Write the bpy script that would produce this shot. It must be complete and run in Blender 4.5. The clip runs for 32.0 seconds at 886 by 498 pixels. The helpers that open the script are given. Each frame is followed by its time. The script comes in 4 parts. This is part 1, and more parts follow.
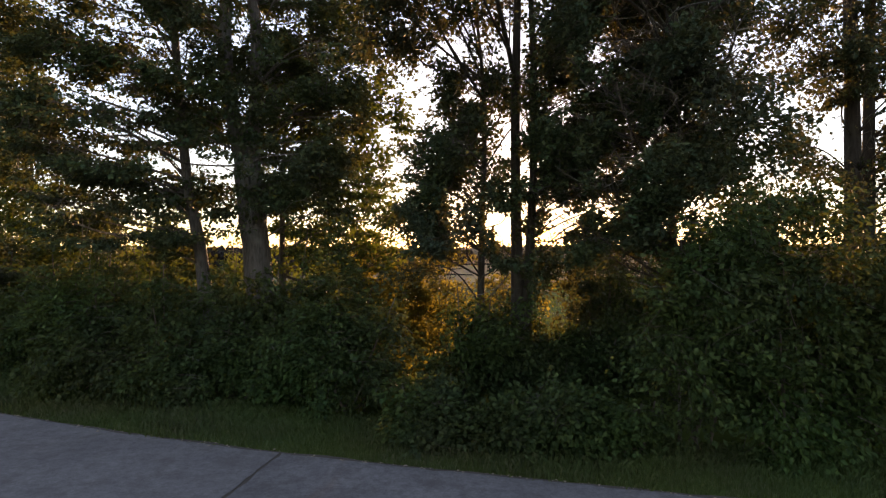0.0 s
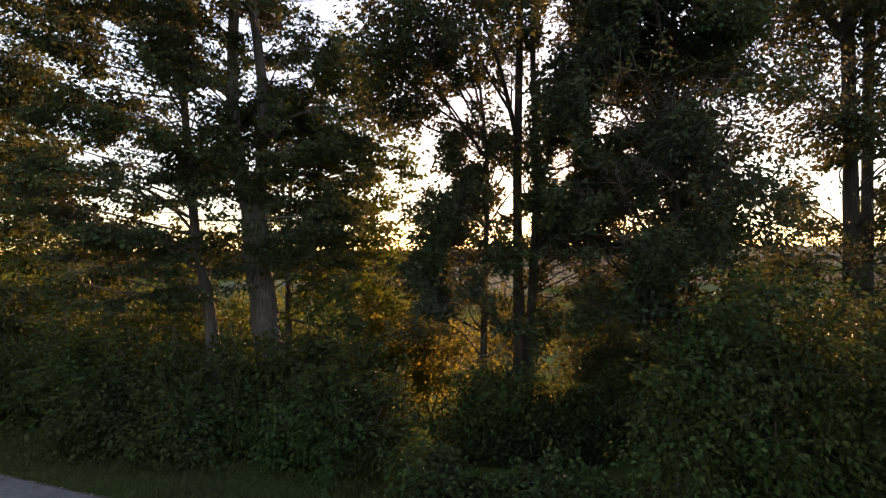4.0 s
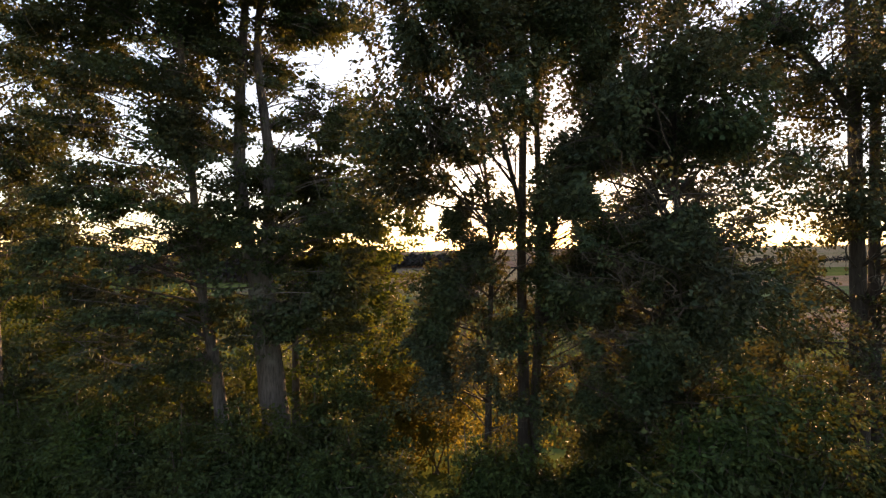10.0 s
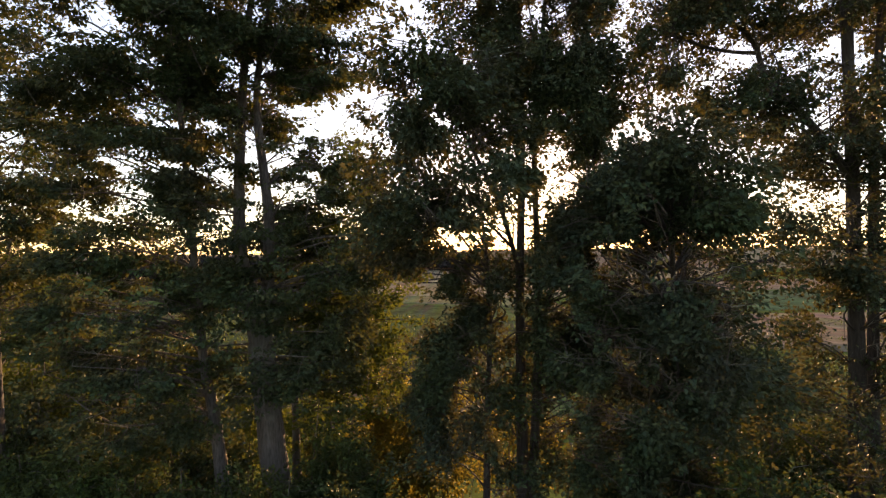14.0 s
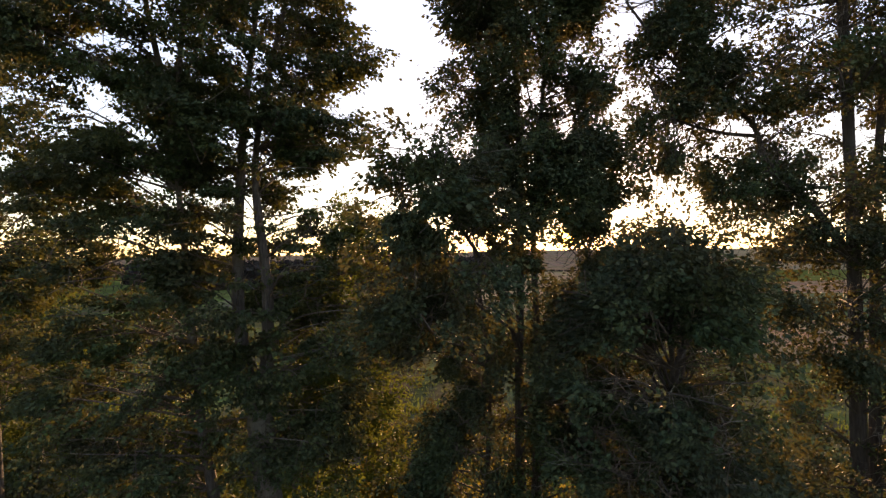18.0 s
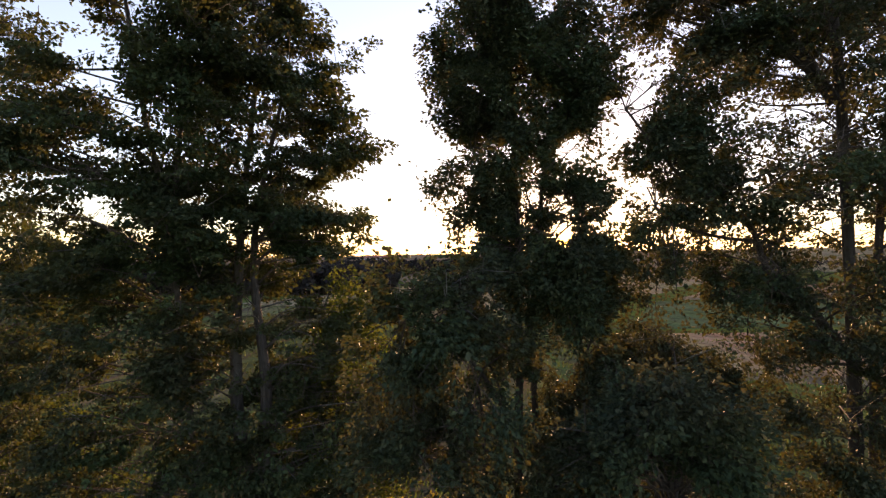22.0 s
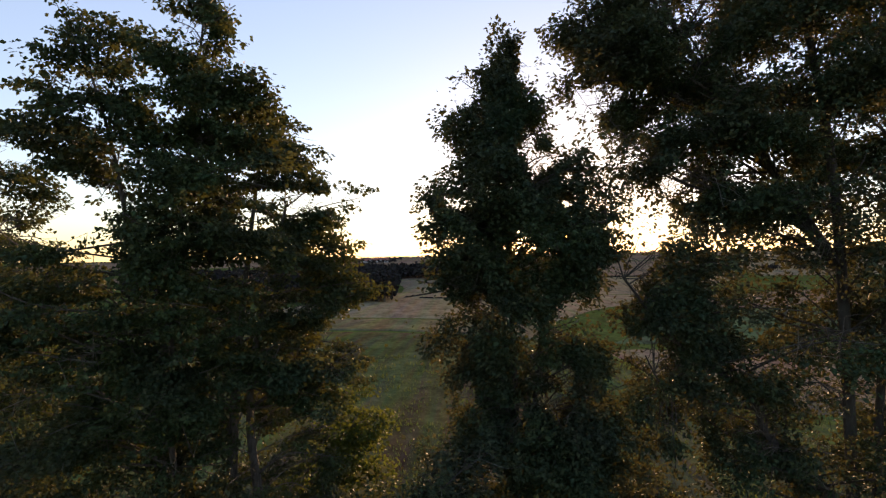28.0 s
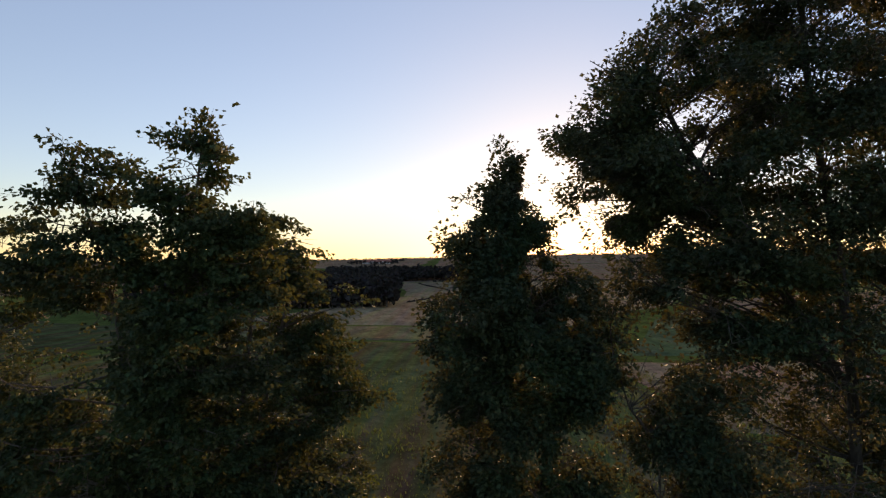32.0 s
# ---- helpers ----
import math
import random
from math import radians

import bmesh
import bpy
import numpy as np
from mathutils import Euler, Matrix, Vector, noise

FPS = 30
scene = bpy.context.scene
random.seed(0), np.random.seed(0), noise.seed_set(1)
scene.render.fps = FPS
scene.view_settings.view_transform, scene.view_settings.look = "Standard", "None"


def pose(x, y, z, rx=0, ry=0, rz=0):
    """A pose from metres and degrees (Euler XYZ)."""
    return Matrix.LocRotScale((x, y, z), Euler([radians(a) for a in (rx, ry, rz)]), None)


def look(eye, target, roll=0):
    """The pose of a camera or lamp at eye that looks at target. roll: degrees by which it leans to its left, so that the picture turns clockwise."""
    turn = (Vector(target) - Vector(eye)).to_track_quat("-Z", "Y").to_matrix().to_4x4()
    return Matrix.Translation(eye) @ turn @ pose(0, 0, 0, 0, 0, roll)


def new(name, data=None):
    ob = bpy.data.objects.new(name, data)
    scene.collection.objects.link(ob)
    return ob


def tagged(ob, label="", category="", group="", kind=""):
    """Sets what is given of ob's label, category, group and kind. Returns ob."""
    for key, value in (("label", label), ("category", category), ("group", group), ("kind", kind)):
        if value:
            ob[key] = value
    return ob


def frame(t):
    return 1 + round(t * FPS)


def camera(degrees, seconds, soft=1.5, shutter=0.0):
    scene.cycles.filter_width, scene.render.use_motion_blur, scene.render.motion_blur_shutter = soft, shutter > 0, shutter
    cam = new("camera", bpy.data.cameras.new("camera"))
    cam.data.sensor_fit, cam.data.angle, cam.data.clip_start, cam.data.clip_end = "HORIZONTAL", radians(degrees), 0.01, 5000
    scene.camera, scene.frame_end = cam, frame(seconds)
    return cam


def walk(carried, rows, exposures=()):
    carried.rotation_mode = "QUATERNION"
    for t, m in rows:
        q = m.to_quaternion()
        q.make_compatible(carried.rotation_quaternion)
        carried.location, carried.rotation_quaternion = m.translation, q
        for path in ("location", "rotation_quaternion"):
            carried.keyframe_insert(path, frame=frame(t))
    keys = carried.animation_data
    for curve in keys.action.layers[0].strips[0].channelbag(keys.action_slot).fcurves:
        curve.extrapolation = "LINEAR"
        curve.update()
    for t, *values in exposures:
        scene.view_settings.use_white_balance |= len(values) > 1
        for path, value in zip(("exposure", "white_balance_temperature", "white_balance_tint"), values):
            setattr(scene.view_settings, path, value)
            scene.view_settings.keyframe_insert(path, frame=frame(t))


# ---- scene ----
# A camera rises from a concrete lane beside a row of trees at sunset.
cam = camera(77.1, 32.0, soft=1.3)
ROWS = [
    (0.0, 0.0, 0.0, 2.6, 0.0, 0.0, -0.0),
    (0.5, 0.004, -0.017, 2.75, 0.06, 0.01, 0.01),
    (1.0, 0.033, -0.031, 2.901, 0.21, 0.01, 0.01),
    (1.5, 0.042, -0.057, 3.048, 0.26, 0.02, 0.0),
    (2.0, 0.035, -0.081, 3.185, 0.31, 0.02, 0.03),
    (2.5, 0.049, -0.105, 3.318, 0.43, 0.03, 0.04),
    (3.0, 0.047, -0.14, 3.45, 0.48, 0.03, 0.04),
    (3.5, 0.027, -0.168, 3.574, 0.46, 0.04, 0.06),
    (5.5, 0.09, -0.221, 4.052, 0.9, 0.06, 0.1),
    (6.0, 0.105, -0.221, 4.158, 0.99, 0.07, 0.11),
    (6.5, 0.107, -0.217, 4.272, 1.02, 0.07, 0.13),
    (7.0, 0.109, -0.216, 4.385, 1.1, 0.08, 0.14),
    (7.5, 0.104, -0.221, 4.511, 1.16, 0.08, 0.15),
    (8.0, 0.109, -0.225, 4.641, 1.22, 0.09, 0.17),
    (8.5, 0.105, -0.222, 4.768, 1.26, 0.09, 0.18),
    (9.0, 0.113, -0.234, 4.887, 1.31, 0.1, 0.2),
    (9.5, 0.12, -0.242, 4.991, 1.37, 0.1, 0.21),
    (10.0, 0.123, -0.252, 5.09, 1.42, 0.11, 0.21),
    (10.5, 0.14, -0.261, 5.191, 1.48, 0.11, 0.23),
    (11.0, 0.159, -0.272, 5.303, 1.53, 0.12, 0.24),
    (11.5, 0.165, -0.278, 5.423, 1.54, 0.13, 0.24),
    (12.0, 0.178, -0.286, 5.561, 1.56, 0.13, 0.25),
    (12.5, 0.196, -0.289, 5.72, 1.61, 0.14, 0.26),
    (13.0, 0.198, -0.289, 5.899, 1.62, 0.14, 0.27),
    (13.5, 0.198, -0.295, 6.089, 1.63, 0.15, 0.27),
    (14.0, 0.212, -0.286, 6.28, 1.7, 0.15, 0.28),
    (14.5, 0.221, -0.286, 6.466, 1.72, 0.16, 0.28),
    (16.5, 0.252, -0.263, 7.199, 1.85, 0.18, 0.36),
    (17.0, 0.269, -0.259, 7.399, 1.89, 0.19, 0.38),
    (17.5, 0.282, -0.255, 7.606, 1.92, 0.19, 0.39),
    (18.0, 0.291, -0.248, 7.824, 1.94, 0.2, 0.4),
    (18.5, 0.299, -0.242, 8.042, 1.95, 0.2, 0.39),
    (19.0, 0.315, -0.242, 8.269, 2.01, 0.21, 0.41),
    (19.5, 0.311, -0.24, 8.527, 1.98, 0.21, 0.41),
    (20.0, 0.309, -0.237, 8.779, 1.98, 0.22, 0.41),
    (20.5, 0.321, -0.226, 9.026, 2.01, 0.22, 0.41),
    (21.0, 0.3, -0.23, 9.254, 1.9, 0.23, 0.42),
    (21.5, 0.326, -0.225, 9.504, 1.97, 0.24, 0.44),
    (22.0, 0.309, -0.225, 9.755, 1.85, 0.24, 0.46),
    (22.5, 0.328, -0.213, 9.994, 1.92, 0.25, 0.47),
    (23.0, 0.337, -0.205, 10.235, 1.94, 0.25, 0.48),
    (23.5, 0.347, -0.204, 10.481, 1.96, 0.26, 0.49),
    (24.0, 0.364, -0.196, 10.735, 2.02, 0.26, 0.5),
    (24.5, 0.374, -0.185, 10.977, 2.03, 0.27, 0.51),
    (25.0, 0.369, -0.178, 11.215, 1.97, 0.27, 0.51),
    (25.5, 0.376, -0.173, 11.452, 1.97, 0.28, 0.53),
    (27.5, 0.391, -0.163, 12.51, 1.88, 0.3, 0.54),
    (28.0, 0.402, -0.148, 12.801, 1.89, 0.31, 0.55),
    (28.5, 0.409, -0.138, 13.107, 1.91, 0.31, 0.55),
    (29.0, 0.426, -0.122, 13.399, 2.0, 0.32, 0.52),
    (29.5, 0.441, -0.1, 13.67, 2.09, 0.32, 0.51),
    (30.0, 0.434, -0.081, 13.942, 2.12, 0.33, 0.5),
    (30.5, 0.424, -0.056, 14.226, 2.09, 0.33, 0.49),
    (31.0, 0.424, -0.022, 14.503, 2.12, 0.34, 0.49),
    (31.5, 0.426, 0.008, 14.775, 2.15, 0.34, 0.48),
    (32.0, 0.422, 0.044, 15.049, 2.11, 0.35, 0.48),
]
EXPOSURES = [(0.0, 2.62, 8300, 31), (13.0, 2.6, 8200, 31), (22.0, 2.24, 7600, 33), (28.0, 1.82, 7000, 27), (32.0, 1.32, 6900, 25)]
walk(cam, [(t, pose(x, y, z, 90 + pitch, roll, yaw)) for t, x, y, z, yaw, pitch, roll in ROWS], EXPOSURES)

# ---- light ----
SUN_AZIMUTH = radians(10.6)  # clockwise from straight ahead
SUN_HEIGHT = radians(3.8)
world = bpy.data.worlds.new("sky")
scene.world = world
world.use_nodes = True
sky = world.node_tree.nodes.new("ShaderNodeTexSky")
sky.sky_type, sky.sun_disc = "NISHITA", False
sky.sun_elevation, sky.sun_rotation = SUN_HEIGHT, SUN_AZIMUTH
sky.air_density, sky.dust_density, sky.ozone_density = 0.74, 0.18, 1.4
back = world.node_tree.nodes["Background"]
# sky contrast is compressed: bright parts are lowered by their own luminance, hues stay
grey = world.node_tree.nodes.new("ShaderNodeRGBToBW")
power = world.node_tree.nodes.new("ShaderNodeMath")
power.operation, power.inputs[1].default_value = "POWER", -0.34
evened = world.node_tree.nodes.new("ShaderNodeVectorMath")
evened.operation = "SCALE"
world.node_tree.links.new(sky.outputs[0], grey.inputs[0])
world.node_tree.links.new(grey.outputs[0], power.inputs[0])
world.node_tree.links.new(sky.outputs[0], evened.inputs[0])
world.node_tree.links.new(power.outputs[0], evened.inputs["Scale"])
pale = world.node_tree.nodes.new("ShaderNodeHueSaturation")
pale.inputs["Saturation"].default_value = 0.88
world.node_tree.links.new(evened.outputs[0], pale.inputs["Color"])
world.node_tree.links.new(pale.outputs[0], back.inputs[0])
back.inputs[1].default_value = 0.15

sun_data = bpy.data.lights.new("sun", "SUN")
sun_data.energy, sun_data.angle, sun_data.color = 2.2, radians(0.5), (1.0, 0.66, 0.33)
sun = new("sun", sun_data)
sun_way = Vector((math.sin(SUN_AZIMUTH) * math.cos(SUN_HEIGHT), math.cos(SUN_AZIMUTH) * math.cos(SUN_HEIGHT), math.sin(SUN_HEIGHT)))
sun.matrix_world = look(sun_way * 100, (0, 0, 0))


# ---- materials ----
def node_material(name):
    m = bpy.data.materials.new(name)
    m.use_nodes = True
    t = m.node_tree
    return m, t, t.nodes["Principled BSDF"], t.links.new


def ramp(t, stops):
    r = t.nodes.new("ShaderNodeValToRGB")
    while len(r.color_ramp.elements) < len(stops):
        r.color_ramp.elements.new(0.5)
    for e, (p, c) in zip(r.color_ramp.elements, stops):
        e.position, e.color = p, (*c, 1)
    return r


def noise_node(t, scale, detail=5, vector=None, rough=0.6):
    n = t.nodes.new("ShaderNodeTexNoise")
    n.inputs["Scale"].default_value, n.inputs["Detail"].default_value, n.inputs["Roughness"].default_value = scale, detail, rough
    if vector:
        t.links.new(vector, n.inputs["Vector"])
    return n


def coords(t, scale=(1, 1, 1), turn=0.0):
    c, m = t.nodes.new("ShaderNodeTexCoord"), t.nodes.new("ShaderNodeMapping")
    m.inputs["Scale"].default_value, m.inputs["Rotation"].default_value = scale, (0, 0, turn)
    t.links.new(c.outputs["Object"], m.inputs["Vector"])
    return m.outputs[0]


def mix_colour(t, fac, a, b, mode="MIX"):
    n = t.nodes.new("ShaderNodeMix")
    n.data_type, n.blend_type = "RGBA", mode
    for value, i in ((fac, 0), (a, 6), (b, 7)):
        if hasattr(value, "links"):
            t.links.new(value, n.inputs[i])
        elif i == 0:
            n.inputs[i].default_value = value
        else:
            n.inputs[i].default_value = (*value, 1)
    return n.outputs[2]


def leaf_material(name, dark, mid, light, glow, share=0.42, gloss=0.10):
    """Leaves that let light through; each leaf has its own tone, and patches of the crown differ."""
    m, t, b, link = node_material(name)
    g = t.nodes.new("ShaderNodeNewGeometry")
    tone = ramp(t, [(0.0, dark), (0.55, mid), (1.0, light)])
    link(g.outputs["Random Per Island"], tone.inputs[0])
    patch = noise_node(t, 0.55, 3, coords(t))
    colour = mix_colour(t, 0.45, tone.outputs[0], patch.outputs["Color"], "OVERLAY")
    link(colour, b.inputs["Base Color"])
    b.inputs["Roughness"].default_value = 0.62
    b.inputs["Specular IOR Level"].default_value = gloss
    thin = t.nodes.new("ShaderNodeBsdfTranslucent")
    link(mix_colour(t, 0.35, glow, tone.outputs[0]), thin.inputs[0])
    both = t.nodes.new("ShaderNodeMixShader")
    both.inputs[0].default_value = share
    link(b.outputs[0], both.inputs[1])
    link(thin.outputs[0], both.inputs[2])
    link(both.outputs[0], t.nodes["Material Output"].inputs[0])
    return m


def bark_material(name, dark, light, lichen_tone=(0.14, 0.145, 0.12)):
    m, t, b, link = node_material(name)
    v = coords(t, (9, 9, 1.6))
    furrow, blotch = noise_node(t, 3.0, 8, v), noise_node(t, 1.3, 4, coords(t))
    tone = ramp(t, [(0.3, dark), (0.72, light)])
    link(furrow.outputs[0], tone.inputs[0])
    lichen = ramp(t, [(0.52, (0, 0, 0)), (0.7, (1, 1, 1))])
    link(blotch.outputs[0], lichen.inputs[0])
    link(mix_colour(t, lichen.outputs[0], tone.outputs[0], lichen_tone), b.inputs["Base Color"])
    b.inputs["Roughness"].default_value = 0.9
    bump = t.nodes.new("ShaderNodeBump")
    bump.inputs["Strength"].default_value, bump.inputs["Distance"].default_value = 0.9, 0.03
    link(furrow.outputs[0], bump.inputs["Height"])
    link(bump.outputs[0], b.inputs["Normal"])
    return m


def field_material(name, a, c, stripe, turn, scale=0.25):
    """Crop or grass: broad patches, sowing rows and fine grain."""
    m, t, b, link = node_material(name)
    broad, fine = noise_node(t, 0.012, 5, coords(t)), noise_node(t, 0.9, 6, coords(t))
    rows_ = noise_node(t, scale, 3, coords(t, (1, 0.03, 1), turn))
    tone = ramp(t, [(0.3, a), (0.7, c)])
    link(broad.outputs[0], tone.inputs[0])
    one = mix_colour(t, stripe, tone.outputs[0], rows_.outputs["Color"], "OVERLAY")
    two = mix_colour(t, 0.55, one, fine.outputs[0], "OVERLAY")
    clump = noise_node(t, 0.22, 8, coords(t, (1, 0.5, 1), turn), 0.8)
    sharp = ramp(t, [(0.38, (0.25, 0.25, 0.25)), (0.62, (0.75, 0.75, 0.75))])
    link(clump.outputs[0], sharp.inputs[0])
    link(mix_colour(t, 0.7, two, sharp.outputs[0], "OVERLAY"), b.inputs["Base Color"])
    b.inputs["Roughness"].default_value = 1.0
    b.inputs["Specular IOR Level"].default_value = 0.0
    bump = t.nodes.new("ShaderNodeBump")
    bump.inputs["Strength"].default_value, bump.inputs["Distance"].default_value = 0.15, 0.02
    link(fine.outputs[0], bump.inputs["Height"])
    link(bump.outputs[0], b.inputs["Normal"])
    return m


MAPLE = leaf_material("maple_leaf", (0.016, 0.034, 0.018), (0.032, 0.056, 0.029), (0.064, 0.082, 0.039), (0.27, 0.25, 0.045), 0.15)
OAK = leaf_material("oak_leaf", (0.015, 0.032, 0.019), (0.030, 0.052, 0.030), (0.060, 0.077, 0.040), (0.24, 0.19, 0.04), 0.16)
SHRUB = leaf_material("shrub_leaf", (0.010, 0.024, 0.009), (0.022, 0.045, 0.016), (0.048, 0.076, 0.028), (0.24, 0.24, 0.03), 0.14)
# GOLD and LIME have low sunlight put into their leaf colours
GOLD = leaf_material("sunlit_gold_leaf", (0.026, 0.052, 0.013), (0.046, 0.076, 0.018), (0.090, 0.098, 0.026), (0.42, 0.31, 0.055), 0.40)
LIME = leaf_material("sunlit_lime_leaf", (0.018, 0.040, 0.009), (0.032, 0.060, 0.013), (0.056, 0.078, 0.018), (0.27, 0.29, 0.045), 0.27)
GRASS = leaf_material("grass_blade", (0.032, 0.054, 0.020), (0.050, 0.078, 0.030), (0.098, 0.112, 0.055), (0.16, 0.20, 0.03), 0.3)
BARK = bark_material("grey_bark", (0.030, 0.026, 0.022), (0.12, 0.107, 0.095))
DARK_BARK = bark_material("dark_bark", (0.018, 0.015, 0.012), (0.062, 0.054, 0.045), (0.06, 0.06, 0.05))
TWIG = bark_material("twig_bark", (0.03, 0.022, 0.016), (0.10, 0.08, 0.06))
VINE = bark_material("dry_stem", (0.06, 0.047, 0.035), (0.13, 0.105, 0.08))
SOIL = field_material("ground_grass", (0.05, 0.075, 0.020), (0.09, 0.105, 0.035), 0.25, 0.4)
GREEN = field_material("green_crop", (0.054, 0.060, 0.027), (0.086, 0.087, 0.042), 0.7, 0.5, 0.4)
TEAL = field_material("beet_crop", (0.055, 0.082, 0.042), (0.080, 0.105, 0.058), 0.3, 1.2)
WHEAT = field_material("ripe_wheat", (0.175, 0.140, 0.085), (0.235, 0.190, 0.115), 0.35, 0.9)
OATS = field_material("thin_oats", (0.105, 0.100, 0.050), (0.150, 0.132, 0.070), 0.5, 0.7)
STUBBLE = field_material("cut_stubble", (0.155, 0.115, 0.075), (0.205, 0.148, 0.10), 0.4, 1.4)
# distance haze is put into this colour: leaf green turned to neutral grey
HAZY_WOOD = leaf_material("far_wood", (0.026, 0.025, 0.024), (0.036, 0.034, 0.032), (0.045, 0.042, 0.038), (0.03, 0.03, 0.01), 0.0, 0.0)


def concrete_material():
    m, t, b, link = node_material("old_concrete")
    v = coords(t)
    broad, grit, fine = noise_node(t, 0.8, 6, v), noise_node(t, 60, 3, v), noise_node(t, 11, 9, v, 0.8)
    tone = ramp(t, [(0.3, (0.10, 0.10, 0.106)), (0.72, (0.165, 0.165, 0.172))])
    link(broad.outputs[0], tone.inputs[0])
    worn = ramp(t, [(0.36, (0.2, 0.2, 0.2)), (0.64, (0.8, 0.8, 0.8))])
    link(fine.outputs[0], worn.inputs[0])
    one = mix_colour(t, 0.55, tone.outputs[0], worn.outputs[0], "OVERLAY")
    stain = noise_node(t, 2.6, 7, v, 0.75)
    mark = ramp(t, [(0.50, (0, 0, 0)), (0.66, (0.75, 0.75, 0.75))])
    link(stain.outputs[0], mark.inputs[0])
    one = mix_colour(t, mark.outputs[0], one, (0.075, 0.072, 0.070))
    info = t.nodes.new("ShaderNodeObjectInfo")
    shade = t.nodes.new("ShaderNodeMapRange")
    shade.inputs["To Min"].default_value, shade.inputs["To Max"].default_value = 0.0, 0.25
    link(info.outputs["Random"], shade.inputs["Value"])
    two = mix_colour(t, shade.outputs[0], one, (0.20, 0.19, 0.18))
    link(mix_colour(t, 0.3, two, grit.outputs[0], "OVERLAY"), b.inputs["Base Color"])
    b.inputs["Roughness"].default_value = 0.9
    b.inputs["Specular IOR Level"].default_value = 0.15
    bump = t.nodes.new("ShaderNodeBump")
    bump.inputs["Strength"].default_value, bump.inputs["Distance"].default_value = 0.5, 0.01
    link(fine.outputs[0], bump.inputs["Height"])
    link(bump.outputs[0], b.inputs["Normal"])
    return m


def plain(name, colour, rough=0.8):
    m, t, b, link = node_material(name)
    n = noise_node(t, 3.0, 5, coords(t))
    link(mix_colour(t, 0.25, colour, n.outputs[0], "OVERLAY"), b.inputs["Base Color"])
    b.inputs["Roughness"].default_value = rough
    return m


CONCRETE = concrete_material()
JOINT = plain("joint_soil", (0.06, 0.05, 0.04), 0.95)
PLASTER = plain("white_render", (0.55, 0.53, 0.50))
ROOFING = plain("red_roof", (0.26, 0.10, 0.07))
PANE = plain("dark_pane", (0.04, 0.05, 0.06), 0.2)
MAST = plain("galvanised_mast", (0.16, 0.16, 0.16), 0.6)
LITTER = plain("dead_leaf", (0.26, 0.21, 0.15))

# ---- building blocks ----
rng = np.random.default_rng(7)


def mesh_from(name, verts, faces, material, smooth=False):
    """A mesh from vertex and same-sided face arrays."""
    verts, faces = np.asarray(verts, np.float32), np.asarray(faces, np.int32)
    me = bpy.data.meshes.new(name)
    n, k = faces.shape
    me.vertices.add(len(verts))
    me.vertices.foreach_set("co", verts.ravel())
    me.loops.add(n * k)
    me.loops.foreach_set("vertex_index", faces.ravel())
    me.polygons.add(n)
    me.polygons.foreach_set("loop_start", np.arange(0, n * k, k, dtype=np.int32))
    me.polygons.foreach_set("use_smooth", np.full(n, smooth))
    me.materials.append(material)
    me.update(calc_edges=True)
    me.validate()
    return me


def piece(name, me, parent=None, label=""):
    """A mesh object of world-placed vertices, as a part of its thing or on its own."""
    ob = new(name, me)
    if parent:
        ob.parent = parent
        ob.matrix_parent_inverse = parent.matrix_basis.inverted()
    return tagged(ob, label)


def part(name, bm, material, parent, label=""):
    me = bpy.data.meshes.new(name)
    bm.to_mesh(me)
    bm.free()
    me.materials.append(material)
    return piece(name, me, parent, label)


def holder(name, place, label, category, group=""):
    e = new(name)
    e.empty_display_size = 0.3
    e.matrix_basis = Matrix.Translation(place)
    return tagged(e, label, category, group)


def unit(v):
    return v / np.maximum(np.linalg.norm(v, axis=-1, keepdims=True), 1e-9)


def spline(points, steps):
    """Points of a smooth line through a few given ones."""
    p = np.asarray(points, float)
    out = []
    for i in range(len(p) - 1):
        a, b, c, d = p[max(i - 1, 0)], p[i], p[i + 1], p[min(i + 2, len(p) - 1)]
        for s in np.linspace(0, 1, steps, endpoint=False):
            out.append(0.5 * (2 * b + (c - a) * s + (2 * a - 5 * b + 4 * c - d) * s ** 2 + (3 * b - a - 3 * c + d) * s ** 3))
    return np.array(out + [p[-1]])


def tube(points, r0, r1, sides=10, rough=0.12, flare=0.0):
    """A tapered, uneven tube along points."""
    p = np.asarray(points, float)
    n = len(p)
    along = unit(np.gradient(p, axis=0))
    side = unit(np.cross(along, np.array([0.31, 1.0, 0.17])))
    up = np.cross(side, along)
    s = np.linspace(0, 1, n)
    radius = r0 + (r1 - r0) * s ** 0.85 + flare * np.exp(-s * n / 2.5)
    a = np.arange(sides) * 2 * np.pi / sides
    lump = 1 + rough * (rng.random((n, sides)) - 0.5) + rough * 0.7 * np.sin(3 * a + 1.3)[None]
    ring = (np.cos(a)[None, :, None] * side[:, None] + np.sin(a)[None, :, None] * up[:, None]) * (radius[:, None] * lump)[..., None]
    verts = (p[:, None] + ring).reshape(-1, 3)
    i = np.arange(n - 1)[:, None] * sides
    j = np.arange(sides)[None]
    k = (j + 1) % sides
    faces = np.stack([i + j, i + k, i + sides + k, i + sides + j], -1).reshape(-1, 4)
    return verts, faces


